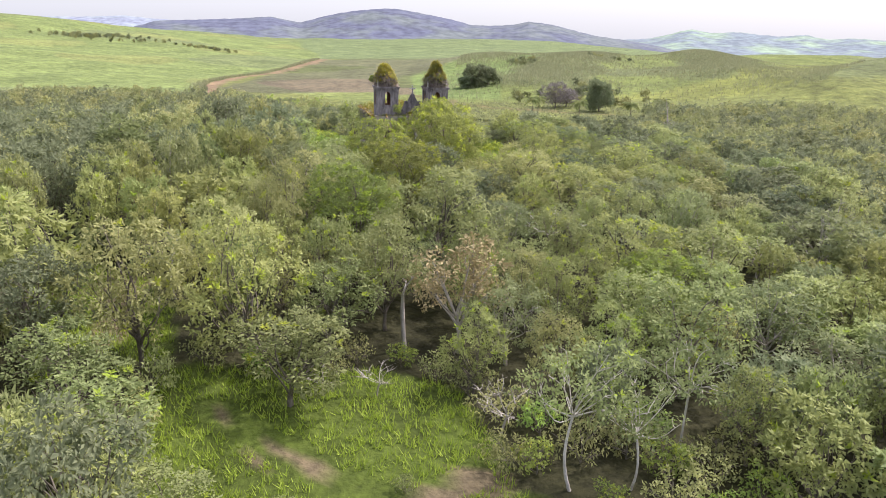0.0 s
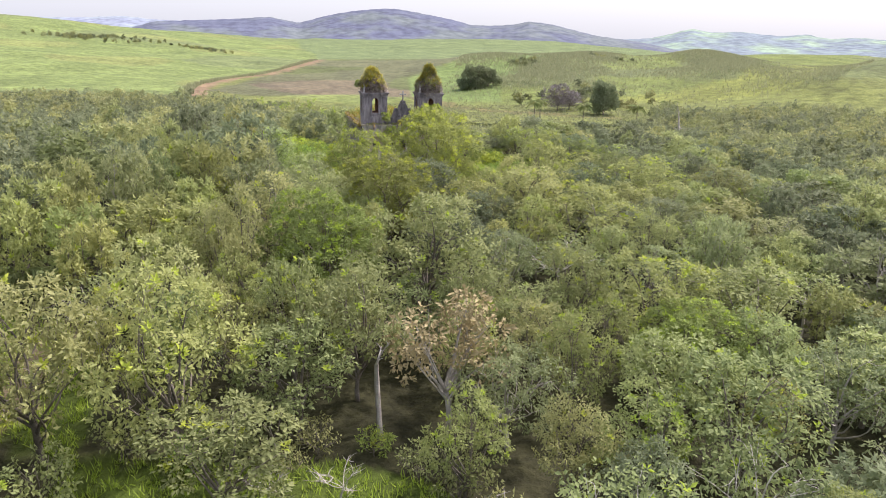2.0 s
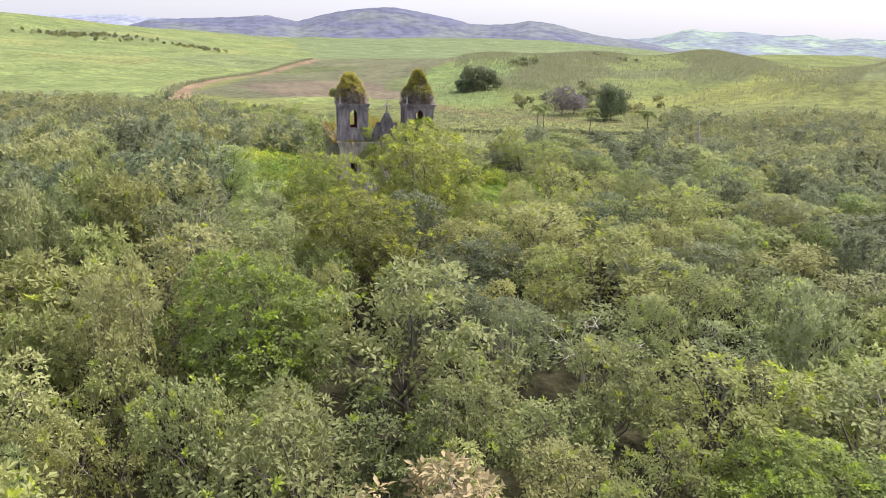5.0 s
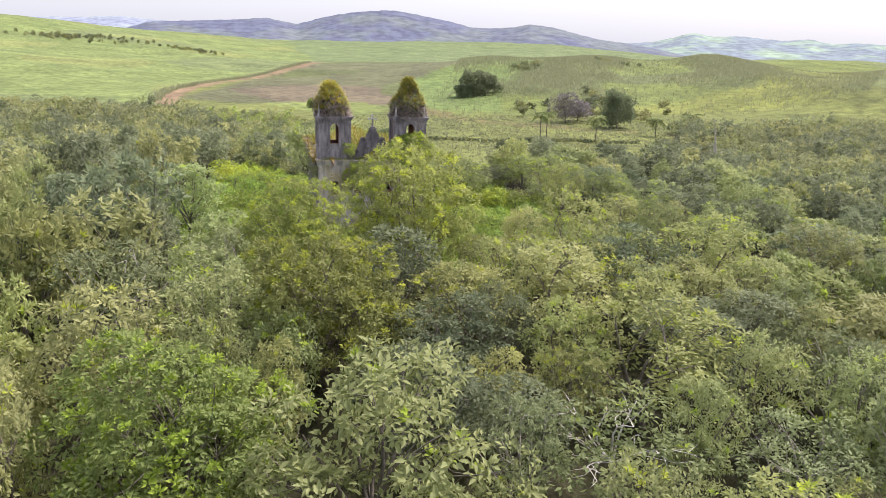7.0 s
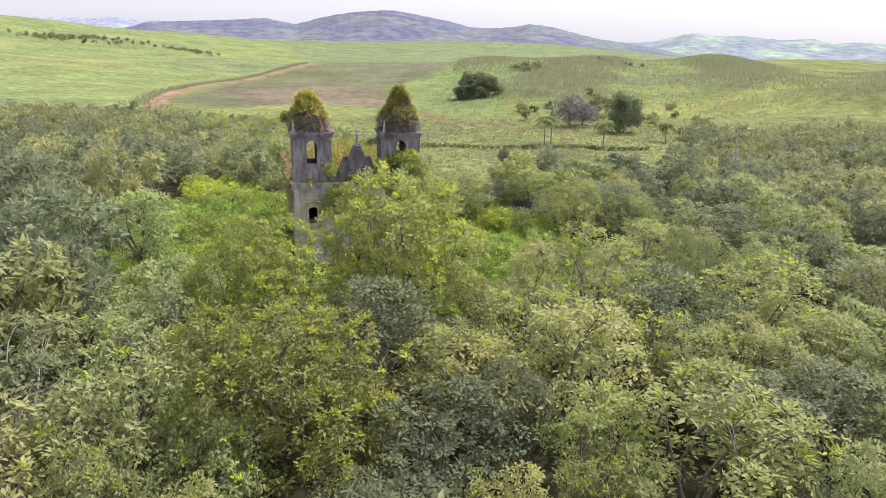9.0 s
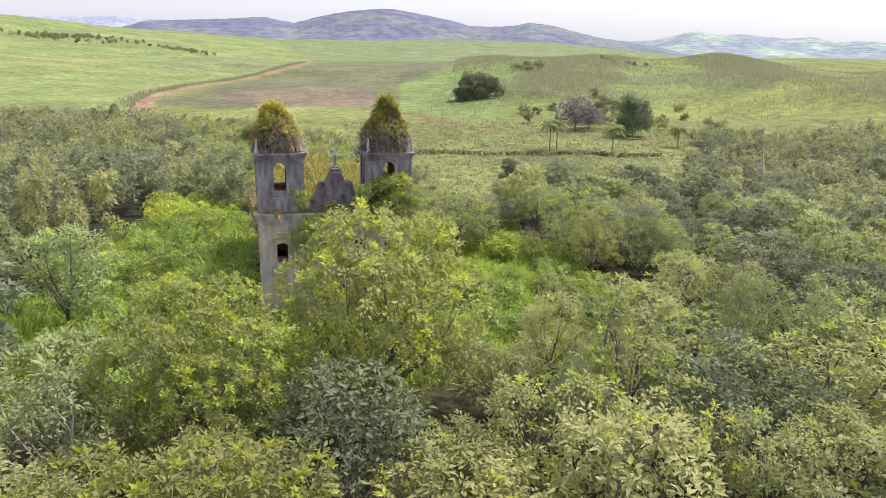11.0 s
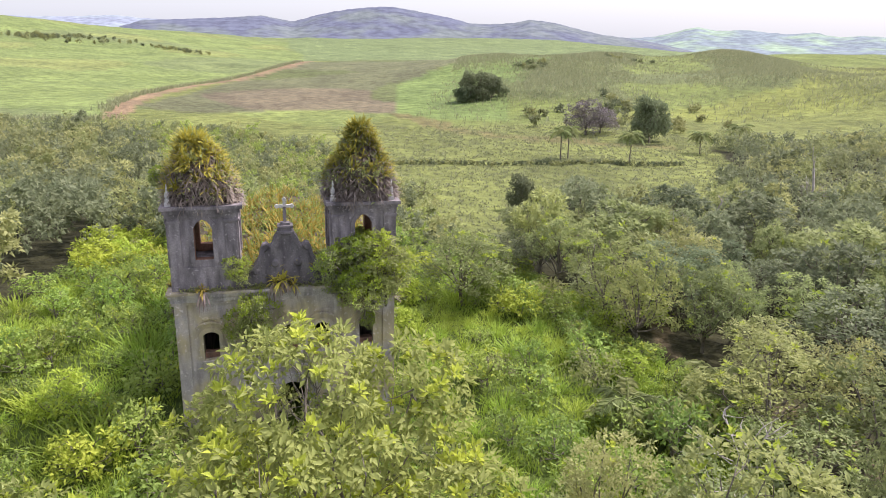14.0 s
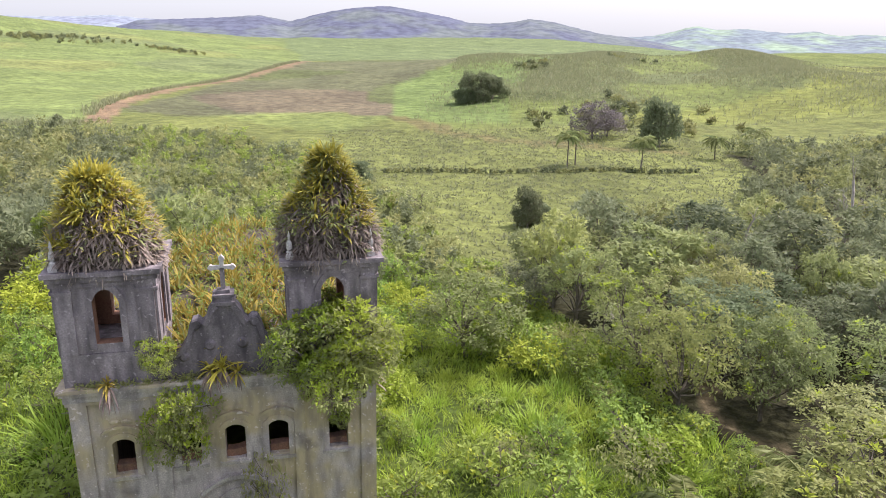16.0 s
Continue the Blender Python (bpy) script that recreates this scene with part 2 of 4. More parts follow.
def ground_colour(x, y):
    """Base colour of the ground: what grows there, a darker tone under the wood, painted haze on far fields."""
    n1, n2 = wav(x, y, 0.05, 3.0), wav(x, y, 0.4, 1.0)
    c = np.empty(x.shape + (3,))
    c[:] = (0.225, 0.258, 0.078)                                           # rough pasture

    def put(where, col):
        c[where] = np.array(col)

    # extra blue in the far fields is haze put into their colour
    left = (x < road_x(y)) & (y > 225 + 0.05 * x)
    put(left, (0.250, 0.322, 0.108))                                       # young cane
    put((y > 900) & ~left, (0.215, 0.280, 0.120))
    put(left & (wav(x, y, 0.012, 2.2) > 0.25), (0.230, 0.285, 0.115))
    put(left & (wav(x, y, 0.020, 0.7) < -0.5), (0.290, 0.335, 0.115))
    right = (x > 63 + 0.33 * np.clip(y - 250, 0, None)) & (y > 215) & (y < 900) & ~left
    put(right, (0.212, 0.262, 0.074))                                      # weedy slopes
    put(right & (spur(x, y)[0] + 0.25 * n1 > 0.45), (0.175, 0.210, 0.080))   # tall cane
    put(right & (wav(x, y, 0.014, 4.0) < -0.45), (0.190, 0.225, 0.092))
    put(inside(GREEN_CANE, x, y), (0.205, 0.285, 0.088))                   # fresh cane beside the ploughed field
    put(right & (near_line(VALLEY, x, y) + 9 * n1 + 5 * n2 < 22 + 0.03 * y), (0.252, 0.285, 0.072))
    plow = inside(PLOW, x, y)
    put(plow, (0.190, 0.200, 0.105))
    put(plow & (bell(x, y, 30, 330, 60, 75) + 0.15 * n1 > 0.42), (0.225, 0.190, 0.125))
    put(plow & (wav(x, y, 0.02, 0.3) > 0.3), (0.165, 0.195, 0.075))
    put(inside([(-9, 262), (30, 268), (60, 250), (34, 205), (10, 225)], x, y), (0.265, 0.325, 0.100))
    put(near_line([(62, 246), (74, 190), (98, 172), (126, 153)], x, y) + 3 * n1 + 2 * n2 < 6, (0.225, 0.205, 0.085))
    put((np.abs(x - road_x(y) - 3) < 3.2 + y * 0.006) & (y > 240) & (y < 905), (0.330, 0.235, 0.150))
    # one flat tone inside the wood's edge, far darker than the open land
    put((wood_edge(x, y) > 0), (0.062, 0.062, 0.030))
    put(is_scrub(x, y), (0.120, 0.140, 0.045))
    put(is_lush(x, y), (0.110, 0.160, 0.032))
    put(inside(GLADE, x, y) | inside(GLADE_2, x, y), (0.110, 0.155, 0.026))
    soil = inside(GLADE, x, y) & (near_line([(-26, -85), (-18, -95), (-13, -99), (-8, -97)], x, y) + 1.6 * n2 + 0.8 * wav(x, y, 1.1) < 0.9)
    soil |= inside(GLADE_2, x, y) & (near_line([(-38, -56), (-36, -70)], x, y) + n2 < 2.0)
    put(soil | (near_line(TRACK, x, y) + 0.4 * n2 < 0.9), (0.235, 0.190, 0.120))
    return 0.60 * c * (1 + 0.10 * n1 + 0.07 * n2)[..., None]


def mesh_from(name, verts, faces, mat=None, smooth=False):
    me = bpy.data.meshes.new(name)
    verts = np.asarray(verts, np.float32)
    faces = [np.asarray(f, np.int32) for f in (faces if isinstance(faces, list) else [faces]) if len(f)]
    me.vertices.add(len(verts))
    me.vertices.foreach_set("co", verts.ravel())
    loops = np.concatenate([f.ravel() for f in faces])
    sizes = np.concatenate([np.full(len(f), f.shape[1]) for f in faces])
    me.loops.add(len(loops))
    me.loops.foreach_set("vertex_index", loops)
    me.polygons.add(len(sizes))
    me.polygons.foreach_set("loop_start", np.concatenate([[0], np.cumsum(sizes)[:-1]]).astype(np.int32))
    if smooth:
        me.polygons.foreach_set("use_smooth", np.ones(len(sizes), bool))
    me.update(calc_edges=True)
    for m in (mat if isinstance(mat, (list, tuple)) else [mat]):
        if m:
            me.materials.append(m)
    return me


def soil_material():
    m, n, l, b = material("ground_hazed_cover", 0.95)
    col = n.new("ShaderNodeVertexColor")
    col.layer_name = "cover"
    geo = n.new("ShaderNodeNewGeometry")
    f1, f2, f3 = (noise_node(n, l, s, 6.0, geo.outputs["Position"]) for s in (0.03, 0.22, 1.6))
    c = col.outputs[0]
    for f, a, bb in ((f1, 0.74, 1.26), (f2, 0.62, 1.38), (f3, 0.7, 1.3)):
        c = mixed(n, l, "MULTIPLY", 1.0, c, ramp(n, l, f, [(0.28, (a, a, a)), (0.72, (bb, bb * 0.99, bb * 0.94))]))
    l.new(c, b.inputs["Base Color"])
    lumps = n.new("ShaderNodeMath")                      # tussocks on broader clumps
    lumps.operation = "MULTIPLY_ADD"
    lumps.inputs[1].default_value = 4.0
    l.new(f2, lumps.inputs[0])
    l.new(f3, lumps.inputs[2])
    bump(n, l, lumps.outputs[0], b, 0.75, 0.45)
    return m


GROUND = soil_material()
ang = np.radians(np.concatenate([np.arange(-60, 66, 0.38), np.arange(66, 298, 4.0)]))
rad = np.concatenate([[0.0], np.geomspace(3, 4600, 250)])
gx, gy = rad[:, None] * np.sin(ang)[None], -70 + rad[:, None] * np.cos(ang)[None]
gz = ground_z(gx, gy)
gz = np.where(rad[:, None] > 3000, np.minimum(gz, 5.0), gz)
nr, na = gx.shape
idx = np.arange(nr * na).reshape(nr, na)
quads = np.stack([idx[:-1], idx[1:], np.roll(idx, -1, 1)[1:], np.roll(idx, -1, 1)[:-1]], -1).reshape(-1, 4)[:, ::-1]
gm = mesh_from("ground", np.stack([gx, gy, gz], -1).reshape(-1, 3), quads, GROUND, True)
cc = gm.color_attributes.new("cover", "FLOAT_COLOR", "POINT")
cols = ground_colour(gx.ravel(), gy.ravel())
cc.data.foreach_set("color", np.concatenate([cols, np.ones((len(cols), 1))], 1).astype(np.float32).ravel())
tagged(new("ground", gm), "rolling green farmland and forest floor with dirt tracks", "ground", kind="structure")


# ---- far hills ----
def far_hill(name, label, crest_line, r0, r1, colour, light, seed):
    """A ridge of hills across the distance; crest_line: azimuth and elevation angle in degrees. The blue and paleness
    of colour and light are painted haze.
    """
    az = np.arange(crest_line[0][0], crest_line[-1][0], 0.08)
    a = np.radians(az)
    r = np.linspace(r0, r1, 26)
    el = np.interp(az, [c[0] for c in crest_line], [c[1] for c in crest_line])
    el = np.convolve(np.pad(el, 8, "edge"), np.hanning(17) / np.hanning(17).sum(), "valid")
    el = el + 0.022 * wav(az, az * 0, 7.0, seed) * np.minimum(1, np.maximum(el, 0) / 0.5)
    t = np.linspace(0, 1, 26)
    crest = r1 * np.tan(np.radians(el)) + 26
    prof = ss(0, 1, t)[:, None]
    x, y = r[:, None] * np.sin(a)[None] + 7, r[:, None] * np.cos(a)[None] - 40
    z = -8 + (crest[None] + 8) * prof
    rough = wav(x, y, 0.006, seed) * 12
    z = z + rough * prof * (1.25 - prof) * np.clip(el / 0.6, 0, 1)[None]
    i = np.arange(x.size).reshape(x.shape)
    q = np.stack([i[:-1, :-1], i[1:, :-1], i[1:, 1:], i[:-1, 1:]], -1).reshape(-1, 4)[:, ::-1]
    m, n, l, b = material(name + "_hazed_cover", 1.0)
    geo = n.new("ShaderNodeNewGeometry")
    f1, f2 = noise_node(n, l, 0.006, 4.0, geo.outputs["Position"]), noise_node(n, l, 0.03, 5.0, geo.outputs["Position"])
    # both tones already hold the haze of the distance
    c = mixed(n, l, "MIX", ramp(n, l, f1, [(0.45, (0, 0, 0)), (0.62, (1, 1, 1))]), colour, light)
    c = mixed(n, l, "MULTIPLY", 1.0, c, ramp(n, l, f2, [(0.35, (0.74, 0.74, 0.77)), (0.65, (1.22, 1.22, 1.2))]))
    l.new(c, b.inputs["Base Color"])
    bump(n, l, f2, b, 0.5, 6.0)
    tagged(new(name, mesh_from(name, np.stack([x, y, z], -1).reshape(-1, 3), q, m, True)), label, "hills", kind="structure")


far_hill("backdrop_wooded_hills", "wooded hills along the horizon with haze painted in blue-grey",
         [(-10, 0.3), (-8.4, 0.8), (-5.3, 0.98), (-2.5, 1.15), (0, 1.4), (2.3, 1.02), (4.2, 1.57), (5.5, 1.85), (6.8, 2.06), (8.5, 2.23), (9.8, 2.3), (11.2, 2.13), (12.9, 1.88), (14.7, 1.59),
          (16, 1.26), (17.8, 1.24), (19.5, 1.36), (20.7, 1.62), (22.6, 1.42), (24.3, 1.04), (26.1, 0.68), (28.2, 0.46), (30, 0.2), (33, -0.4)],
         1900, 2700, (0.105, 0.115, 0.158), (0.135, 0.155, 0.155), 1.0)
far_hill("backdrop_pale_hills", "distant green hills with scattered woods, paled by painted haze",
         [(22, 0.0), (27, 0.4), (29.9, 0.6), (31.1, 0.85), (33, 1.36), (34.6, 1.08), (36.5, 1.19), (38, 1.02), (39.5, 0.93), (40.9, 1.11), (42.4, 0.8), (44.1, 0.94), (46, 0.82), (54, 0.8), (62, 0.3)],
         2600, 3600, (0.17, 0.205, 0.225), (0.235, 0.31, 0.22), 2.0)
far_hill("backdrop_left_hills", "distant hills behind the cane, painted haze-blue",
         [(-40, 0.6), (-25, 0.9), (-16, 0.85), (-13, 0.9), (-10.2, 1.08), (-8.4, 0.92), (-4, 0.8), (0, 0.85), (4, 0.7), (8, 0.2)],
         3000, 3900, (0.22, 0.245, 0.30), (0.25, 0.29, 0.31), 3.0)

# ---- building helpers ----
def part(name, bm, mat, parent=None, label="", smooth=False):
    """Link a bmesh as one mesh object under a thing or a part."""
    me = bpy.data.meshes.new(name)
    bmesh.ops.recalc_face_normals(bm, faces=bm.faces)
    if smooth:
        for f in bm.faces:
            f.smooth = True
    bm.to_mesh(me)
    bm.free()
    for m in (mat if isinstance(mat, (list, tuple)) else [mat]):
        me.materials.append(m)
    ob = new(name, me)
    ob.parent = parent
    if label:
        tagged(ob, label)
    return ob


def box(bm, x0, x1, y0, y1, z0, z1):
    v = [bm.verts.new((x, y, z)) for z in (z0, z1) for y in (y0, y1) for x in (x0, x1)]
    for f in ((0, 2, 3, 1), (4, 5, 7, 6), (0, 1, 5, 4), (2, 6, 7, 3), (0, 4, 6, 2), (1, 3, 7, 5)):
        bm.faces.new([v[i] for i in f])


def prism(bm, pts, y0, y1):
    """Extrude an outline in the xz plane from y0 to y1."""
    a, b = [bm.verts.new((x, y0, z)) for x, z in pts], [bm.verts.new((x, y1, z)) for x, z in pts]
    bm.faces.new(a)
    bm.faces.new(b[::-1])
    for i in range(len(pts)):
        j = (i + 1) % len(pts)
        bm.faces.new((a[i], b[i], b[j], a[j]))


def wear(bm, amount, cell=0.9, seed=0.0):
    """Cut long faces up and shift corners a little, so that no edge is ruler straight."""
    edges = [e for e in bm.edges if e.calc_length() > cell * 1.6]
    if edges:
        bmesh.ops.subdivide_edges(bm, edges=edges, cuts=2, use_grid_fill=True)
    for v in bm.verts:
        p = v.co * 1.3 + Vector((seed, seed * 2, 0))
        v.co += Vector(noise.noise_vector(p)) * amount


def arch_top(x0, x1, z_spring, rise, n=8):
    """Points of an arch from left to right."""
    return [(x0 + (x1 - x0) * i / n, z_spring + rise * math.sin(math.pi * i / n) ** 0.75) for i in range(n + 1)]


def wall_with_openings(bm, x0, x1, z0, z1, y0, y1, openings):
    """A wall in the xz plane; openings (left, right, bottom, springing, rise) go through it. Openings at the foot cut its outline."""
    outline, holes = [(x0, z0)], []
    for a, b, zb, zs, rise in openings:
        if zb <= z0:
            outline += [(a, z0), *arch_top(a, b, zs, rise), (b, z0)]
        else:
            holes.append([(a, zb), *arch_top(a, b, zs, rise), (b, zb)])
    outline += [(x1, z0), (x1, z1), (x0, z1)]
    edges = []
    for loop in (outline, *holes):
        vs = [bm.verts.new((x, y0, z)) for x, z in loop]
        edges += [bm.edges.new((p, q)) for p, q in zip(vs, vs[1:] + vs[:1])]
    faces = [f for f in bmesh.ops.triangle_fill(bm, edges=edges, use_beauty=True, use_dissolve=False)["geom"] if isinstance(f, bmesh.types.BMFace)]
    out = bmesh.ops.extrude_face_region(bm, geom=faces, use_keep_orig=True)["geom"]
    for v in out:
        if isinstance(v, bmesh.types.BMVert):
            v.co.y += y1 - y0


def turn_about(bm, cx, cy, quarter):
    bmesh.ops.rotate(bm, cent=(cx, cy, 0), matrix=Matrix.Rotation(quarter * math.pi / 2, 3, "Z"), verts=bm.verts)


# ---- the church ----
church = tagged(new("church"), "ruined twin-towered church of stained grey plaster, overgrown", "church")
church.location = (0, 0, 0)
W = 14.0
bm = bmesh.new()
wins = [(1.58, 2.55, 5.75, 7.45, 0.22), (4.55, 5.50, 5.95, 7.62, 0.22), (6.63, 7.58, 5.95, 7.62, 0.22), (8.68, 9.64, 5.95, 7.62, 0.22), (11.63, 12.57, 5.95, 7.55, 0.22)]
wall_with_openings(bm, 0, W, -1.0, 9.75, 0, 0.9, [(6.1, 8.1, -1.0, 3.0, 0.7), *wins])
front = part("front_wall", bm, PLASTER, church, "stained grey plaster front with ochre patches")

for a, b, zb, zs, rise in wins:
    bm = bmesh.new()
    o = 0.26
    outer, inner = arch_top(a - o, b + o, zs + 0.1, rise + 0.22), arch_top(a, b, zs, rise)
    prism(bm, [(a - o, zb - 0.1), *outer, (b + o, zb - 0.1), (b, zb - 0.1), *inner[::-1], (a, zb - 0.1)], -0.07, 0.002)
    surround = part("window_surround", bm, PLASTER, church)
    bm = bmesh.new()
    box(bm, a - 0.32, b + 0.32, -0.14, 0.0, zb - 0.26, zb - 0.1)
    wear(bm, 0.02)
    part("sill", bm, STONE_PALE, surround)
    bm = bmesh.new()                                      # curved hood with its small scrolls
    hood = arch_top(a - 0.42, b + 0.42, zs + 0.62, 0.34, 10)
    prism(bm, [*hood, *[(x, z - 0.13) for x, z in hood[::-1]]], -0.16, 0.0)
    part("hood_moulding", bm, PLASTER, surround)
    for s in (-1, 1):
        bm = bmesh.new()
        bmesh.ops.create_uvsphere(bm, u_segments=10, v_segments=6, radius=0.17, matrix=Matrix.LocRotScale(((a + b) / 2 + s * 0.26, -0.03, zs + 1.12), None, (1.5, 0.45, 0.8)))
        part("scroll", bm, PLASTER, surround)
    bm = bmesh.new()                                      # loose rubble left in the opening
    box(bm, a + 0.02, b - 0.02, 0.25, 0.75, zb, zb + 0.38)
    wear(bm, 0.10, 0.3, a)
    part("rubble_fill", bm, BRICK_CORE, surround)

for x0, x1 in ((0.0, 0.75), (3.45, 4.1), (9.95, 10.45), (13.25, W)):
    bm = bmesh.new()
    box(bm, x0 - 0.02, x1, -0.13, 0.0, -1.0, 9.7)
    wear(bm, 0.02, 0.9, x0)
    part("pilaster", bm, PLASTER, church)

bm = bmesh.new()                                          # portal with a curved head
outer, inner = arch_top(5.6, 8.6, 3.1, 1.2, 12), arch_top(6.1, 8.1, 3.0, 0.7, 12)
prism(bm, [(5.6, -1), *outer, (8.6, -1), (8.1, -1), *inner[::-1], (6.1, -1)], -0.16, 0.002)
part("portal", bm, STONE_PALE, church, "carved stone portal head")
bm = bmesh.new()
hood = arch_top(5.3, 8.9, 4.2, 0.95, 12)
prism(bm, [*hood, *[(x, z - 0.2) for x, z in hood[::-1]]], -0.3, 0.0)
part("portal_hood", bm, STONE_PALE, church)

for k, (z0, z1, out) in enumerate(((9.62, 9.82, 0.14), (9.82, 10.16, 0.20), (10.16, 10.36, 0.32), (10.36, 10.52, 0.42))):
    bm = bmesh.new()
    box(bm, -out, W + out, -out, 0.94, z0, z1)
    wear(bm, 0.03, 0.9, k)
    part("cornice_course", bm, STONE_PALE if k in (1, 2) else PLASTER, church)


def tower(x0, x1, name, seed):
    """Belfry with four arched openings, corner pilasters, cornice and a steep roof."""
    cx, d = (x0 + x1) / 2, x1 - x0
    cy = d / 2
    t = tagged(new(name), "square belfry of blackened plaster")
    t.parent = church
    t["label"] = "square belfry of blackened plaster"
    bm = bmesh.new()
    box(bm, x0 - 0.05, x1 + 0.05, -0.05, d + 0.05, 10.4, 12.1)
    wear(bm, 0.03, 0.8, seed)
    part("plinth", bm, PLASTER_DARK, t)
    for q in range(4):
        bm = bmesh.new()
        a0, a1 = cx - 0.55, cx + 0.55
        trim = 0.0 if q % 2 == 0 else 0.6
        wall_with_openings(bm, x0 + trim, x1 - trim, 12.1, 15.4, 0, 0.6, [(a0, a1, 12.55, 14.55, 0.58)])
        for f in bm.faces:
            if f.calc_center_median().y > 0.2:
                f.material_index = 1
        turn_about(bm, cx, cy, q)
        part("belfry_wall", bm, [PLASTER_DARK, BRICK_CORE], t)
        bm = bmesh.new()
        o = 0.27
        outer, inner = arch_top(a0 - o, a1 + o, 14.6, 0.85, 12), arch_top(a0, a1, 14.55, 0.58, 12)
        prism(bm, [(a0 - o, 12.3), *outer, (a1 + o, 12.3), (a1, 12.3), *inner[::-1], (a0, 12.3)], -0.08, 0.002)
        turn_about(bm, cx, cy, q)
        part("arch_surround", bm, PLASTER_DARK, t)
        for a in (x0 + 0.02, x1 - 0.72):
            bm = bmesh.new()
            box(bm, a, a + 0.7, -0.10, 0.0, 12.1, 15.35)
            box(bm, a - 0.05, a + 0.75, -0.16, 0.0, 14.95, 15.12)
            wear(bm, 0.015, 0.8, seed + a)
            turn_about(bm, cx, cy, q)
            part("corner_pilaster", bm, PLASTER_DARK, t)
    for k, (z0, z1, out) in enumerate(((15.3, 15.55, 0.12), (15.55, 15.8, 0.22), (15.8, 16.02, 0.36))):
        bm = bmesh.new()
        box(bm, x0 - out, x1 + out, -out, d + out, z0, z1)
        wear(bm, 0.035, 0.7, seed + k)
        part("tower_cornice", bm, PLASTER_DARK, t)
    bm = bmesh.new()                                      # steep eight-sided roof under the growth
    n = 16
    rings = []
    for z, r in ((16.0, d * 0.50), (16.7, d * 0.46), (17.6, d * 0.36), (18.6, d * 0.20), (19.5, d * 0.08), (20.0, 0.03)):
        ring = []
        for i in range(n):
            a = 2 * math.pi * i / n + math.pi / 16
            sq = 1.0 / max(abs(math.cos(a)), abs(math.sin(a)))
            k = r * (0.35 * sq + 0.65)
            ring.append(bm.verts.new((cx + k * math.cos(a), cy + k * math.sin(a), z)))
        rings.append(ring)
    for p, q in zip(rings, rings[1:]):
        for i in range(n):
            bm.faces.new((p[i], p[(i + 1) % n], q[(i + 1) % n], q[i]))
    bm.faces.new(rings[-1])
    wear(bm, 0.06, 1.2, seed)
    part("tower_roof", bm, BARK, t)
    for sx, sy in ((0, 0), (1, 0), (0, 1), (1, 1)):
        if sy or (sx and seed < 2):
            continue
        bm = bmesh.new()                                  # corner pinnacle: base, vase, tip
        px, py = (x1 - 0.2 if sx else x0 + 0.12), (d - 0.15 if sy else 0.15)
        prof = ((16.0, 0.20), (16.25, 0.20), (16.3, 0.11), (16.45, 0.19), (16.75, 0.17), (16.95, 0.07), (17.1, 0.10), (17.45, 0.02))
        rr = [[bm.verts.new((px + r * math.cos(a), py + r * math.sin(a), 16.2 + (z - 16.0) * 0.8)) for a in np.linspace(0, 2 * math.pi, 9)[:-1]] for z, r in [(u, w * 0.75) for u, w in prof]]
        for p, q in zip(rr, rr[1:]):
            for i in range(8):
                bm.faces.new((p[i], p[(i + 1) % 8], q[(i + 1) % 8], q[i]))
        bm.faces.new(rr[0][::-1])
        box(bm, px - 0.18, px + 0.18, py - 0.18, py + 0.18, 15.98, 16.22)
        part("pinnacle", bm, WHITE_STONE, t, "small pale stone pinnacle")
    return t


tower(0.0, 4.08, "bell_tower", 1.0)
tower(9.92, 14.0, "bell_tower", 2.5)

# curved gable between the towers
half = [(2.95, 10.5), (2.95, 11.7), (2.5, 11.75), (2.05, 11.95), (1.75, 12.4), (1.62, 12.95), (1.45, 13.32), (1.2, 13.38), (1.0, 13.2), (0.86, 13.35), (0.74, 13.75), (0.55, 14.02), (0.42, 14.1)]
bm = bmesh.new()
prism(bm, [(7.0 - a, z) for a, z in half] + [(7.0 + a, z) for a, z in half[::-1]], -0.02, 0.7)
gable = part("gable", bm, PLASTER_GABLE, church, "blackened scrolled gable")
for s in (-1, 1):
    bm = bmesh.new()                                      # raised rim and volutes
    line = [(7.0 + s * a, z) for a, z in half[1:]]
    ins = [(7.0 + s * max(a - 0.17, 0.2), z - 0.17) for a, z in half[1:]]
    prism(bm, line + ins[::-1], -0.14, 0.0)
    part("gable_rim", bm, PLASTER_GABLE, gable)
    for cx, cz, r in ((1.32, 13.12, 0.26), (0.72, 12.1, 0.3), (1.9, 11.6, 0.26)):
        bm = bmesh.new()
        bmesh.ops.create_cone(bm, cap_ends=True, segments=14, radius1=r, radius2=r * 0.55, depth=0.12, matrix=Matrix.Translation((7 + s * cx, -0.07, cz)) @ Matrix.Rotation(math.pi / 2, 4, "X"))
        part("volute", bm, PLASTER_GABLE, gable)
bm = bmesh.new()
for z0, z1, r in ((14.05, 14.2, 0.52), (14.2, 14.42, 0.38), (14.42, 14.55, 0.47), (14.55, 14.7, 0.28)):
    box(bm, 7 - r, 7 + r, 0.34 - r, 0.34 + r, z0, z1)
wear(bm, 0.02, 0.5)
part("pedestal", bm, PLASTER_GABLE, gable, "stepped stone pedestal")
cross = new("cross")
cross.parent = church
cross["label"] = "weathered stone cross with pale arms"
bm = bmesh.new()
box(bm, 6.9, 7.1, 0.25, 0.43, 14.7, 15.72)
part("cross_stem", bm, PLASTER_DARK, cross)
bm = bmesh.new()
box(bm, 6.91, 7.09, 0.26, 0.42, 15.72, 16.12)
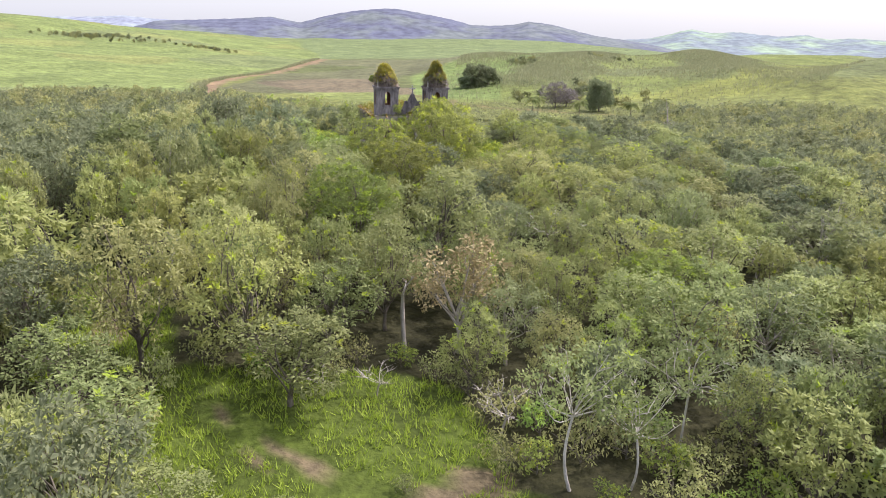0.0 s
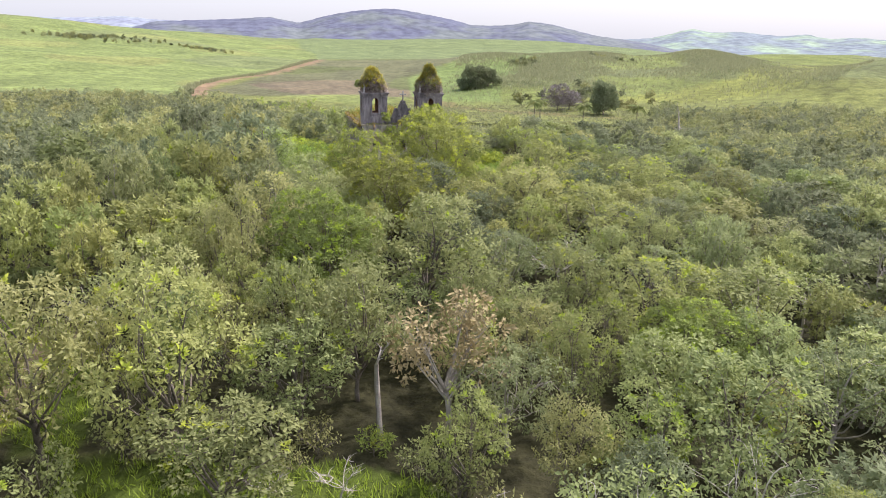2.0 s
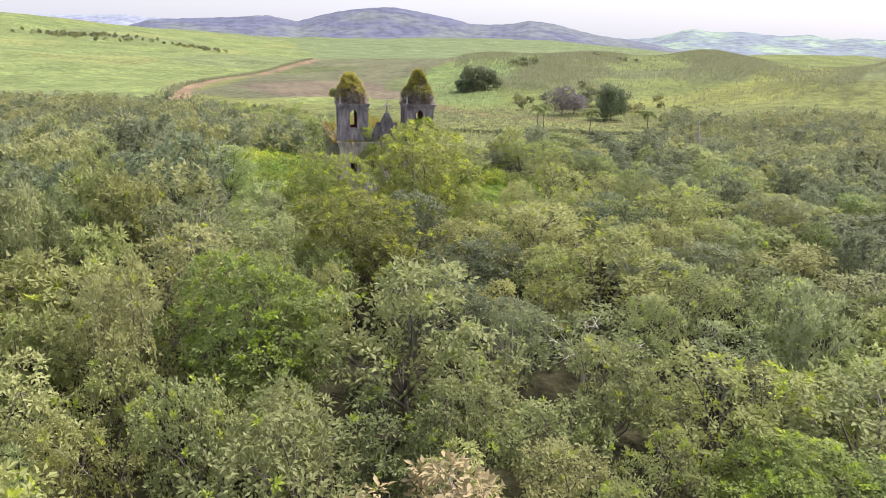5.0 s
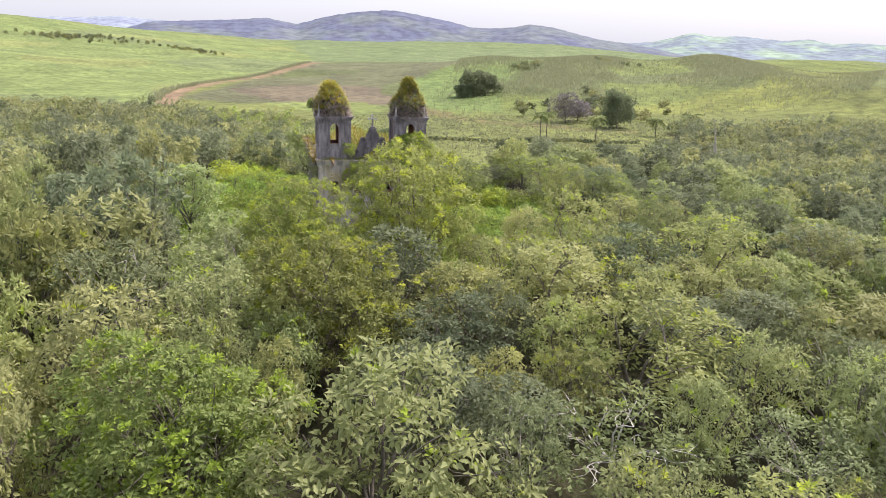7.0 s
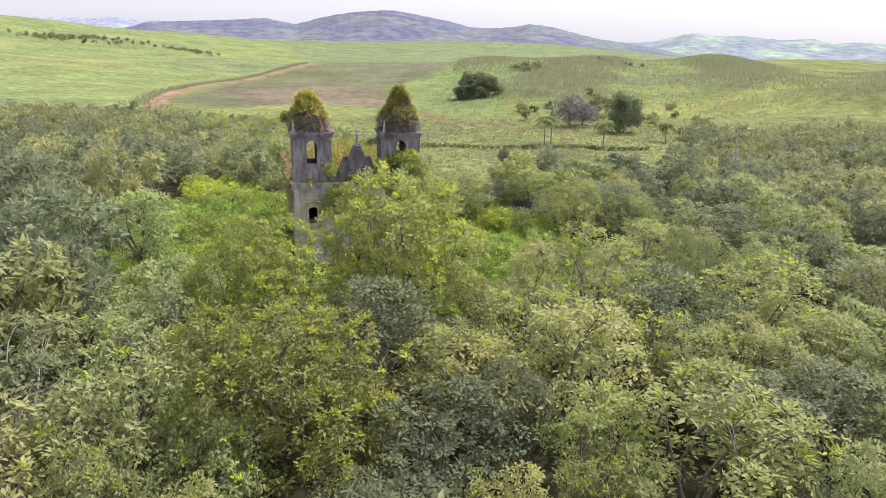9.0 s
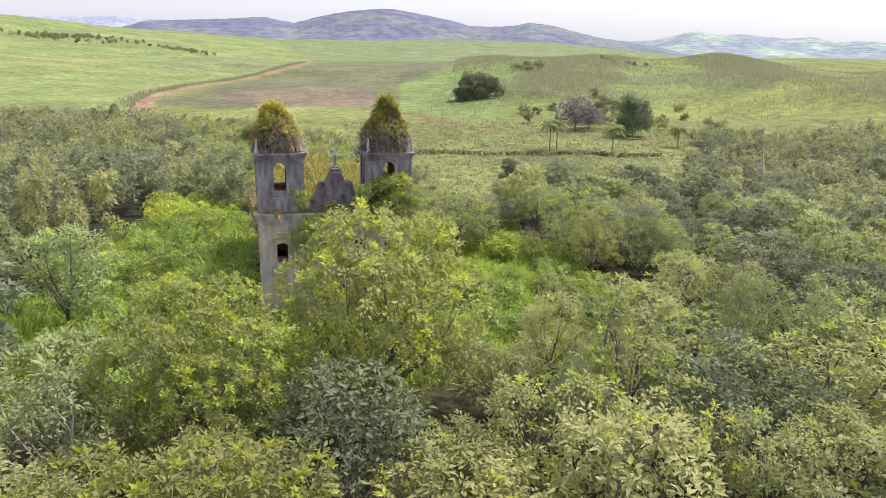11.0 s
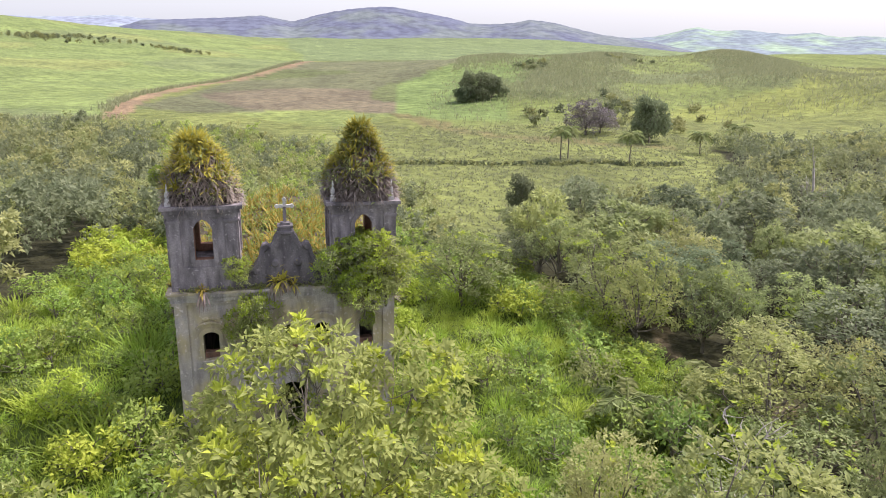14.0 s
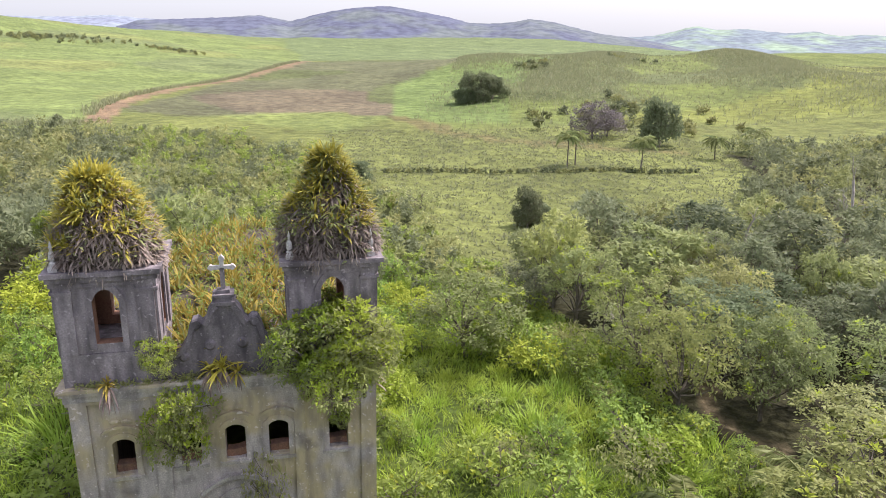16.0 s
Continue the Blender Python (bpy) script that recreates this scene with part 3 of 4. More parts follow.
prism(bm, [(6.86, 16.1), (7.14, 16.1), (7.12, 16.22), (7.0, 16.34), (6.88, 16.22)], 0.24, 0.44)
box(bm, 6.55, 7.45, 0.25, 0.43, 15.66, 15.83)
for s in (-1, 1):
    prism(bm, [(7 + s * 0.42, 15.61), (7 + s * 0.42, 15.88), (7 + s * 0.52, 15.86), (7 + s * 0.62, 15.745), (7 + s * 0.52, 15.63)], 0.24, 0.44)
part("cross_arm", bm, WHITE_STONE, cross, "pale stone arms")

# nave behind: side walls, far gable, sagging roof
for x in (0.15, 13.05):
    bm = bmesh.new()
    box(bm, x, x + 0.8, 0.9, 27.0, -1.5, 9.45)
    wear(bm, 0.06, 1.6, x)
    part("side_wall", bm, PLASTER_DARK, church)
bm = bmesh.new()
prism(bm, [(0.2, -1.5), (13.8, -1.5), (13.8, 9.0), (7.0, 9.6), (0.2, 9.0)], 26.4, 27.2)
part("rear_gable", bm, PLASTER_DARK, church)
nx, ny = 16, 30
bm = bmesh.new()
grid = [[bm.verts.new((-0.35 + 14.7 * i / nx, 0.95 + 25.6 * j / ny,
         11.5 - 0.5 * j / ny - abs(i / nx - 0.5) * 3.4 + 0.35 * noise.noise(Vector((i * 0.5, j * 0.4, 3.0))))) for i in range(nx + 1)] for j in range(ny + 1)]
for j in range(ny):
    for i in range(nx):
        bm.faces.new((grid[j][i], grid[j][i + 1], grid[j + 1][i + 1], grid[j + 1][i]))
bmesh.ops.solidify(bm, geom=bm.faces[:], thickness=0.25)
part("nave_roof", bm, BARK, church, "sagging roof buried in plants")
bm = bmesh.new()
box(bm, -0.5, 14.5, -0.5, 27.5, -3.0, -0.2)
part("foundation", bm, STONE_PALE, church)


# ---- plants ----
rng = np.random.default_rng(7)


def unit(v):
    return v / np.maximum(np.linalg.norm(v, axis=-1, keepdims=True), 1e-9)


def leaves(at, way, length, width, droop=0.15, face=None):
    """Folded pointed leaves, two triangles each: verts, faces. face: the way that the blades' upper sides look."""
    n = len(at)
    way = unit(way)
    side = unit(np.cross(way, rng.normal(size=(n, 3)) * 0.6 + np.array([0, 0, 1.0]) if face is None else face))
    up = np.cross(side, way)
    L, Wd = np.broadcast_to(length, n)[:, None], np.broadcast_to(width, n)[:, None]
    tip = at + way * L - up * L * droop
    mid = at + way * L * 0.45
    v = np.stack([at, mid + side * Wd / 2 + up * Wd * 0.22, tip, mid - side * Wd / 2 + up * Wd * 0.22], 1).reshape(-1, 3)
    b = np.arange(n)[:, None] * 4
    return v, np.concatenate([b + [0, 1, 2], b + [0, 2, 3]], 1).reshape(-1, 3)


def blades(at, way, length, width, face=None):
    """Small pointed leaves of one triangle each."""
    n = len(at)
    way = unit(way)
    side = unit(np.cross(way, rng.normal(size=(n, 3)) * 0.6 + np.array([0, 0, 1.0]) if face is None else face))
    L, Wd = np.broadcast_to(length, n)[:, None], np.broadcast_to(width, n)[:, None]
    v = np.stack([at - side * Wd / 2, at + side * Wd / 2, at + way * L], 1).reshape(-1, 3)
    return v, np.arange(n * 3).reshape(n, 3)


def tube(path, radii, sides=4):
    """A tapered limb along a path: verts, quads."""
    path = np.asarray(path, float)
    d = unit(np.gradient(path, axis=0))
    a = unit(np.cross(d, np.array([0.31, 0.17, 0.93])))
    b = np.cross(d, a)
    th = np.linspace(0, 2 * math.pi, sides, endpoint=False)
    v = path[:, None] + np.asarray(radii)[:, None, None] * (np.cos(th)[None, :, None] * a[:, None] + np.sin(th)[None, :, None] * b[:, None])
    i = np.arange(len(path) * sides).reshape(len(path), sides)
    q = np.stack([i[:-1], np.roll(i, -1, 1)[:-1], np.roll(i, -1, 1)[1:], i[1:]], -1).reshape(-1, 4)
    return v.reshape(-1, 3), q


def joined(pieces):
    vs, fs, k = [], [], 0
    for v, f in pieces:
        vs.append(v)
        fs.append(f + k)
        k += len(v)
    return np.concatenate(vs), np.concatenate(fs)


def limb(p, q, r0, r1, bend, steps=6, sides=4):
    t = np.linspace(0, 1, steps)[:, None]
    p, q = np.asarray(p, float), np.asarray(q, float)
    off = rng.normal(size=3) * bend * np.linalg.norm(q - p)
    path = p + (q - p) * t + off * np.sin(np.pi * t)
    return path, tube(path, np.linspace(r0, r1, steps), sides)


def lobe_leaves(centres, sizes, tufts, each, jitter, lime_share=0.0):
    """Tufts of leaves over the outside of a crown's lobes: places, ways, facings, and which tufts are young growth.
    centres, sizes: one row a lobe, the sizes as radii along x, y, z. Tufts that would lie inside another lobe are left out."""
    area = sizes[:, 0] * (sizes[:, 0] + sizes[:, 2])
    pick = rng.choice(len(centres), tufts, p=area / area.sum())
    d = unit(rng.normal(size=(tufts, 3)) + np.array([0, 0, 0.35]))
    p = centres[pick] + d * sizes[pick] * rng.uniform(0.82, 1.10, (tufts, 1))
    within = (np.linalg.norm((p[:, None] - centres[None]) / sizes[None], axis=2) < 0.78).any(1)
    p, d, pick = p[~within], d[~within], pick[~within]
    lime = (rng.random(len(p)) < lime_share) & (d[:, 2] > 0.05)
    n = len(p) * each
    out, lm = np.repeat(d, each, 0), np.repeat(lime, each)
    spin = unit(rng.normal(size=(n, 3)))
    at = np.repeat(p, each, 0) + spin * jitter * rng.uniform(0.1, 1.0, (n, 1)) * np.where(lm, 0.5, 1.0)[:, None]
    way = spin + out * 0.45 + np.array([0, 0, -0.12]) + lm[:, None] * np.array([0, 0, 0.7])
    face = out * 0.75 + np.array([0, 0, 0.45]) + rng.normal(size=(n, 3)) * 0.30
    return at, way, face, lm


def crown_lobes(lobes, radius, base, height, flat):
    """Centres and radii of the rounded masses that make up a crown."""
    mid, hz = (base + height) / 2, (height - base) / 2
    i = np.arange(lobes)
    h = 0.96 - 1.72 * ((i + 0.5) / lobes) ** 0.95
    a = i * 2.39996 + rng.normal(size=lobes) * 0.4
    rr = np.sqrt(np.maximum(0.04, 1 - h * h))
    reach = rng.uniform(0.52, 0.80, lobes)
    c = np.stack([np.cos(a) * rr * radius * reach, np.sin(a) * rr * radius * reach, mid + h * hz * 0.84], 1)
    c += rng.normal(size=(lobes, 3)) * radius * 0.06
    lr = radius * rng.uniform(0.24, 0.44, lobes)
    return c, np.stack([lr, lr * rng.uniform(0.85, 1.15, lobes), np.minimum(lr * flat * 1.15, hz * 0.6)], 1)


def tree_meshes(name, height, radius, bark_mat, leaf_mats, lobes=12, per=9, tuft=34, leaf=(0.34, 0.15), clear=0.4, tips_lime=0.0, flat=0.7, bare=0.0, coarse=False, thin=1.0):
    """One tree: the mesh of trunk and limbs, and the mesh of its leaves."""
    wood = []
    fork = np.array([rng.normal() * 0.3, rng.normal() * 0.3, height * max(clear, 0.2)])
    path, piece = limb((0, 0, -0.6), fork, (height * 0.020 + 0.04) * thin, (height * 0.015 + 0.02) * thin, 0.05, 8)
    wood.append(piece)
    centres, sizes = crown_lobes(lobes, radius, height * clear, height, flat)
    for c, sz in zip(centres, sizes):
        start = path[rng.integers(4, 8)] if c[2] < height * 0.6 else fork
        lp, piece = limb(start, c, (height * 0.008 + 0.015) * thin, 0.025, 0.10, 6)
        wood.append(piece)
        for j in range(3 if tuft else per):
            d = unit(rng.normal(size=3) + unit(c - fork) * 0.5 + np.array([0, 0, 0.5]))
            e = c + d * sz * rng.uniform(0.75, 1.12)
            wood.append(limb(lp[rng.integers(3, 6)], e, 0.03, 0.008, 0.08, 3, 3)[1] if tuft else limb(lp[rng.integers(3, 6)], e, 0.05, 0.012, 0.12, 4)[1])
    v, f = joined(wood) if tuft == 0 else joined([(a, np.concatenate([b[:, [0, 1, 2]], b[:, [0, 2, 3]]])) for a, b in wood])
    tm = mesh_from(name + "_trunk", v, f, bark_mat, True)
    if not tuft:
        return tm, None
    total = int(lobes * per * 3 * (1 - bare) * (0.95 if coarse else 1.0))
    at, way, face, lm = lobe_leaves(centres, sizes, total, max(4, tuft // 3), min(radius * 0.085 + 0.06, 0.38), tips_lime)
    k = 1.08 if coarse else 1.0
    sz = rng.uniform(0.65, 1.35, len(at)) * k
    v, f = blades(at, way, leaf[0] * sz, leaf[1] * sz, face) if coarse else leaves(at, way, leaf[0] * sz, leaf[1] * sz, 0.2, face)
    cm = mesh_from(name + "_crown", v, f, leaf_mats)
    if len(leaf_mats) > 1:
        cm.polygons.foreach_set("material_index", np.repeat(lm, 1 if coarse else 2).astype(np.int32))
    return tm, cm


KINDS = {}


def kind(key, label, count, **kw):
    KINDS[key] = (label, [(tree_meshes(key, **kw), kw["height"], kw["radius"]) for _ in range(count)])


kind("olive", "broadleaf tree with dull olive-green crown", 5, height=10, radius=4.2, bark_mat=BARK, leaf_mats=[LEAF_OLIVE, LEAF_LIME], lobes=15, per=8, tuft=40, leaf=(0.31, 0.145), tips_lime=0.05, clear=0.24)
kind("green", "dense mid-green broadleaf tree", 4, height=10, radius=4.0, bark_mat=BARK, leaf_mats=[LEAF_GREEN, LEAF_LIME], lobes=15, per=8, tuft=40, leaf=(0.31, 0.15), tips_lime=0.10, clear=0.22)
kind("dark", "shady dark green broadleaf tree", 3, height=10, radius=4.0, bark_mat=BARK, leaf_mats=[LEAF_DARK], lobes=14, per=8, tuft=40, leaf=(0.31, 0.15), clear=0.22)
kind("greyish", "thin-leaved grey-green tree with pale limbs", 4, height=10, radius=4.2, bark_mat=BARK_PALE, leaf_mats=[LEAF_GREY], lobes=14, per=8, tuft=33, leaf=(0.32, 0.14), bare=0.05, clear=0.28)
kind("lime", "large tree with bright lime young leaves at its tips", 3, height=14, radius=6.2, bark_mat=BARK, leaf_mats=[LEAF_TREE_FRESH, LEAF_LIME], lobes=28, per=20, tuft=57, leaf=(0.30, 0.145), tips_lime=0.30, clear=0.12)
kind("thicket", "round dark green tree leafy to the ground", 2, height=3.4, radius=2.3, bark_mat=BARK, leaf_mats=[LEAF_DARK], lobes=14, per=15, tuft=30, leaf=(0.24, 0.13), clear=0.02)
kind("limebush", "bright lime-green leafy bush", 2, height=3.4, radius=2.3, bark_mat=BARK, leaf_mats=[LEAF_LIME], lobes=9, per=6, tuft=20, leaf=(0.36, 0.17), clear=0.1)
kind("pale", "open tree with white limbs and rosettes of large leaves", 3, height=10, radius=4.0, bark_mat=BARK_WHITE, leaf_mats=[LEAF_GREEN, LEAF_LIME], lobes=11, per=8, tuft=20, leaf=(0.34, 0.16), thin=0.62, bare=0.2, clear=0.52, flat=0.35, tips_lime=0.05)
kind("dry", "half-dead tree with brown withered leaves", 1, height=10, radius=3.6, bark_mat=BARK_PALE, leaf_mats=[LEAF_DRY], lobes=13, per=9, tuft=27, leaf=(0.34, 0.16), bare=0.35, clear=0.3)
kind("bare", "leafless dead tree with pale branches", 2, height=9, radius=3.2, bark_mat=BARK_PALE, leaf_mats=[LEAF_DRY], lobes=7, per=5, tuft=0, bare=1.0, flat=0.9, thin=0.6)
kind("snag", "tall dead pale trunk with few broken branches", 2, height=12, radius=1.6, bark_mat=BARK_PALE, leaf_mats=[LEAF_DRY], lobes=3, per=2, tuft=0, bare=1.0, clear=0.72)
kind("mauve", "twiggy tree with thin purplish-brown crown", 1, height=10, radius=4.4, bark_mat=BARK, leaf_mats=[LEAF_MAUVE], lobes=16, per=9, tuft=24, leaf=(0.4, 0.18), clear=0.04)
# more lime on the upward tufts here colours the top as if sunlit
kind("wallbush", "leafy bush with light green leaves", 2, height=3.4, radius=2.3, bark_mat=BARK, leaf_mats=[LEAF_YELLOWISH, LEAF_LIME], lobes=15, per=14, tuft=33, leaf=(0.19, 0.10), clear=0.08, tips_lime=0.6)
kind("bush", "low rounded leafy bush", 3, height=3.4, radius=2.3, bark_mat=BARK, leaf_mats=[LEAF_FRESH, LEAF_LIME], lobes=9, per=6, tuft=14, leaf=(0.36, 0.17), clear=0.1, tips_lime=0.12)
kind("scrub", "low olive scrub bush", 3, height=3.2, radius=2.5, bark_mat=BARK, leaf_mats=[LEAF_OLIVE], lobes=9, per=6, tuft=14, leaf=(0.36, 0.16), clear=0.1)


def plant(key, x, y, top, radius, group="trees of the wood"):
    """Stand a tree of a kind at x, y, with its top at that height and a crown of that radius."""
    label, variants = KINDS[key]
    (tm, cm), h, r = variants[rng.integers(len(variants))]
    gz0 = float(ground_z(x, y))
    name = "bush" if key in ("bush", "scrub", "wallbush", "limebush") else "tree"
    ob = tagged(new(name), label, "bush" if name == "bush" else "tree", group if name == "tree" else "bushes")
    ob.location = (x, y, gz0)
    ob.rotation_euler = (0, 0, rng.uniform(0, 6.28))
    sxy, sz = radius / r, max(0.25, (top - gz0) / h)
    ob.scale = (sxy, sxy * rng.uniform(0.9, 1.1), sz)
    t = new("trunk", tm)
    t.parent = ob
    if cm:
        c = new("crown", cm)
        c.parent = ob
    taken.append((x, y, radius))
    return ob


taken = []
# x, y, top, crown radius
HEROES = {
    "lime": [8.0, -20.5, 14.8, 6.8, -2.6, -40.3, 11.4, 6.4, -3.6, -25.0, 11.6, 5.6, -11.5, -57.0, 10.0, 6.2, 16.8, -76.3, 4.8, 4.6],
    "olive": [-10.3, -72.9, 8.6, 4.4, 17, -38, 9.2, 5.6, -16, -47.5, 10.6, 5.2, 4, -74, 4.8, 3.6, 54.5, -26.7, 7.0, 5.2, 16.2, -21, 5.6, 3.6,
              46.5, 1.8, 4.2, 4.0, 11.8, -82.6, 5.0, 4.4, -25, -66, 8.6, 4.6],
    "green": [-15.4, -77, 6.0, 4.2, -16, -2, 10.6, 4.4, 38, -13, 4.2, 4.6, 50.5, -15.7, 6.6, 4.6, -20, -85.5, 4.6, 4.8, -33.5, -93.7, 3.8, 5.0,
              -28, -99, 0.6, 3.4, 57, 9.7, 4.6, 4.2, 25.6, 22.5, 7.2, 5.0, -36, -86, 5.0, 4.4],
    "dark": [2, -53.2, 7.6, 4.8, 6.7, -43.2, 7.2, 4.6, -27, -8, 10.6, 5.0, 28, -42, 5.0, 4.8, -39.7, -77, 7.6, 4.6, 34.7, 33, 4.0, 3.6],
    "greyish": [25, -60, 4.4, 4.6, 46, -51, 5.0, 4.8, 33.4, -52.4, 6.4, 4.8, -0.2, -80.7, 4.4, 3.8, 21, -96.6, 3.6, 4.4, 23.5, -86, 4.4, 4.4, 60.6, 39.5, 4.6, 4.6],
    "pale": [-1.8, -99.5, 6.4, 3.8, 2.1, -100.2, 4.6, 3.4, 8.2, -96.6, 5.0, 3.8, 13, -57.6, 5.4, 5.2, 28.4, -17.8, 4.4, 4.6, 36.5, -67.5, 3.4, 4.8, -31, -63, 5.0, 3.6],
    "dry": [-4.2, -77.6, 7.8, 4.2],
    "bare": [33.5, -12, 5.0, 3.6, 54, -60, 6.0, 2.4, -13, -85, -0.6, 2.2, -17.5, -84.5, -0.8, 2.0, -4.5, -92, 0.4, 3.0],
    "snag": [-9.3, -78.2, 5.0, 1.4],
}
for key, rows in HEROES.items():
    for i in range(0, len(rows), 4):
        plant(key, *rows[i:i + 4])


def canopy(x, y):
    """Height of the tree tops over the wood."""
    return ground_z(x, y) + 9.0 + 2.2 * ss(10, -30, x) - 1.2 * ss(20, 60, x) - 1.5 * ss(20, 90, y) - 2.5 * ss(90, 170, y) * ss(0, -30, x) + 1.4 * wav(x, y, 0.17, 2.0)


spots = []
for _ in range(26000):
    x, y = rng.uniform(-120, 230), rng.uniform(-112, 205)
    if abs(math.degrees(math.atan2(x + 8, y + 150))) > 43 and y > -90 or not is_wood(x, y):
        continue
    r = rng.choice([2.4, 3.0, 3.6, 4.4, 5.4])
    if any((x - a) ** 2 + (y - b) ** 2 < (0.72 * (r + c)) ** 2 for a, b, c in taken if abs(x - a) < 9 and abs(y - b) < 9):
        continue
    taken.append((x, y, r))
    spots.append((x, y, r))
spots.sort(key=lambda s: float(near_line([(-12, -92), (8, -45), (36, 8)], np.float64(s[0]), np.float64(s[1]))))
kind("yellowish", "light yellow-green broadleaf tree", 3, height=10, radius=4.2, bark_mat=BARK, leaf_mats=[LEAF_YELLOWISH, LEAF_LIME], lobes=15, per=8, tuft=40, leaf=(0.30, 0.14), tips_lime=0.12, clear=0.22)
for key, mats, count in (("yellowish", [LEAF_YELLOWISH, LEAF_LIME], 3), ("olive", [LEAF_OLIVE, LEAF_LIME], 3), ("green", [LEAF_GREEN, LEAF_LIME], 3), ("dark", [LEAF_DARK], 3), ("greyish", [LEAF_GREY], 3)):
    kind(key + "_far", KINDS[key][0], count, height=10, radius=4.2, bark_mat=BARK_PALE if key == "greyish" else BARK, leaf_mats=mats, lobes=13, per=8, tuft=30, leaf=(0.44, 0.23), tips_lime=0.06 if len(mats) > 1 else 0.0, clear=0.2, coarse=True)
MIX = ["yellowish"] * 9 + ["olive"] * 6 + ["green"] * 6 + ["dark"] * 3 + ["greyish"] * 2
MIX_SHADY = ["dark"] * 5 + ["green"] * 4 + ["olive"] * 2
SINGLE, CLOSE = 290, 95
for i, (x, y, r) in enumerate(spots[:SINGLE]):
    mix = MIX_SHADY if (x < -14 and y > -25) or x > 46 else MIX
    plant(mix[rng.integers(len(mix))] + ("" if i < CLOSE else "_far"), x, y, float(canopy(x, y)) + rng.normal() * 1.1 + (r - 3.6) * 0.9, r * 1.2)
    taken.pop()


def far_wood(name, label, places, mats, tufts=80, leaf=0.82, each=5, lobes=6):
    """Many small lobed crowns of leaf tufts as one mesh."""
    rows, mi = [], []
    for x, y, r, top in places:
        g = float(ground_z(x, y))
        c, sz = crown_lobes(lobes, r, max(0.0, 0.15 * (top - g)), max(1.0, top - g), 0.8)
        at, way, face, _ = lobe_leaves(c + np.array([x, y, g]), sz, tufts, each, r * 0.09 + 0.06)
        rows.append((at, way, face))
        mi.append(np.full(len(at), rng.integers(len(mats))))
    at, way, face = (np.concatenate(k) for k in zip(*rows))
    sz = rng.uniform(0.65, 1.35, len(at)) * leaf
    v, f = blades(at, way, sz, sz * 0.6, face)
    me = mesh_from(name, v, f, mats)
    me.polygons.foreach_set("material_index", np.concatenate(mi).astype(np.int32))
    return tagged(new(name, me), label, "woods", kind="stuff")


rest = [(x, y, r * 1.1, float(canopy(x, y)) + rng.normal() * 0.8) for x, y, r in spots[SINGLE:]]
near_rest, far_rest = [p for p in rest if p[1] < 75 and p[0] < 110], [p for p in rest if not (p[1] < 75 and p[0] < 110)]
WOOD_MATS = [LEAF_OLIVE, LEAF_GREEN, LEAF_DARK, LEAF_DARK, LEAF_DARK]
far_wood("woods", "mixed olive and green woods beside the flight line", near_rest, WOOD_MATS, 140, 0.52, 6)
far_wood("far_woods", "mixed olive and dark green woods around the pasture", far_rest, [LEAF_DARK, LEAF_DARK, LEAF_GREEN, LEAF_OLIVE, LEAF_GREY], 105, 0.62, 5)


def straps(at, way, length, width, droop):
    """Long arching strap leaves of five triangles each: verts, faces."""
    n = len(at)
    way = unit(way)
    side = unit(np.cross(way, np.array([0, 0, 1.0]) + rng.normal(size=(n, 3)) * 0.15))
    L, Wd, dr = (np.broadcast_to(v, n)[:, None] for v in (length, width, droop))
    pts = [at + way * L * t - np.array([0, 0, 1.0]) * L * dr * t * t for t in (0.0, 0.4, 0.75, 1.0)]
    v = np.stack([pts[0] - side * Wd * 0.4, pts[0] + side * Wd * 0.4, pts[1] - side * Wd * 0.5, pts[1] + side * Wd * 0.5,
                  pts[2] - side * Wd * 0.35, pts[2] + side * Wd * 0.35, pts[3]], 1).reshape(-1, 3)
    b = np.arange(n)[:, None] * 7
    f = np.concatenate([b + t for t in ([0, 1, 3], [0, 3, 2], [2, 3, 5], [2, 5, 4], [4, 5, 6])], 1).reshape(-1, 3)
    return v, f


def rosettes(places, axes, per, length, width, droop=0.45, open_=0.8):
    """Strap leaves that spring from each place round its axis."""
    n = len(places)
    at, ax = np.repeat(places, per, 0), np.repeat(unit(axes), per, 0)
    way = ax + unit(rng.normal(size=(n * per, 3))) * open_
    ln = np.repeat(np.broadcast_to(length, n) * rng.uniform(0.75, 1.25, n), per) * rng.uniform(0.6, 1.15, n * per)
    return straps(at + rng.normal(size=at.shape) * 0.04, way, ln, width * rng.uniform(0.7, 1.3, n * per), droop * rng.uniform(0.4, 1.5, n * per))


def stuff_mesh(name, label, category, sets):
    """Join (verts, faces, material) sets into one mesh object."""
    v, f = joined([(a, b) for a, b, _ in sets])
    mats = list(dict.fromkeys(m for _, _, m in sets))
    me = mesh_from(name, v, f, mats)
    me.polygons.foreach_set("material_index", np.concatenate([np.full(len(b), mats.index(m)) for _, b, m in sets]).astype(np.int32))
    return tagged(new(name, me), label, category, kind="stuff")


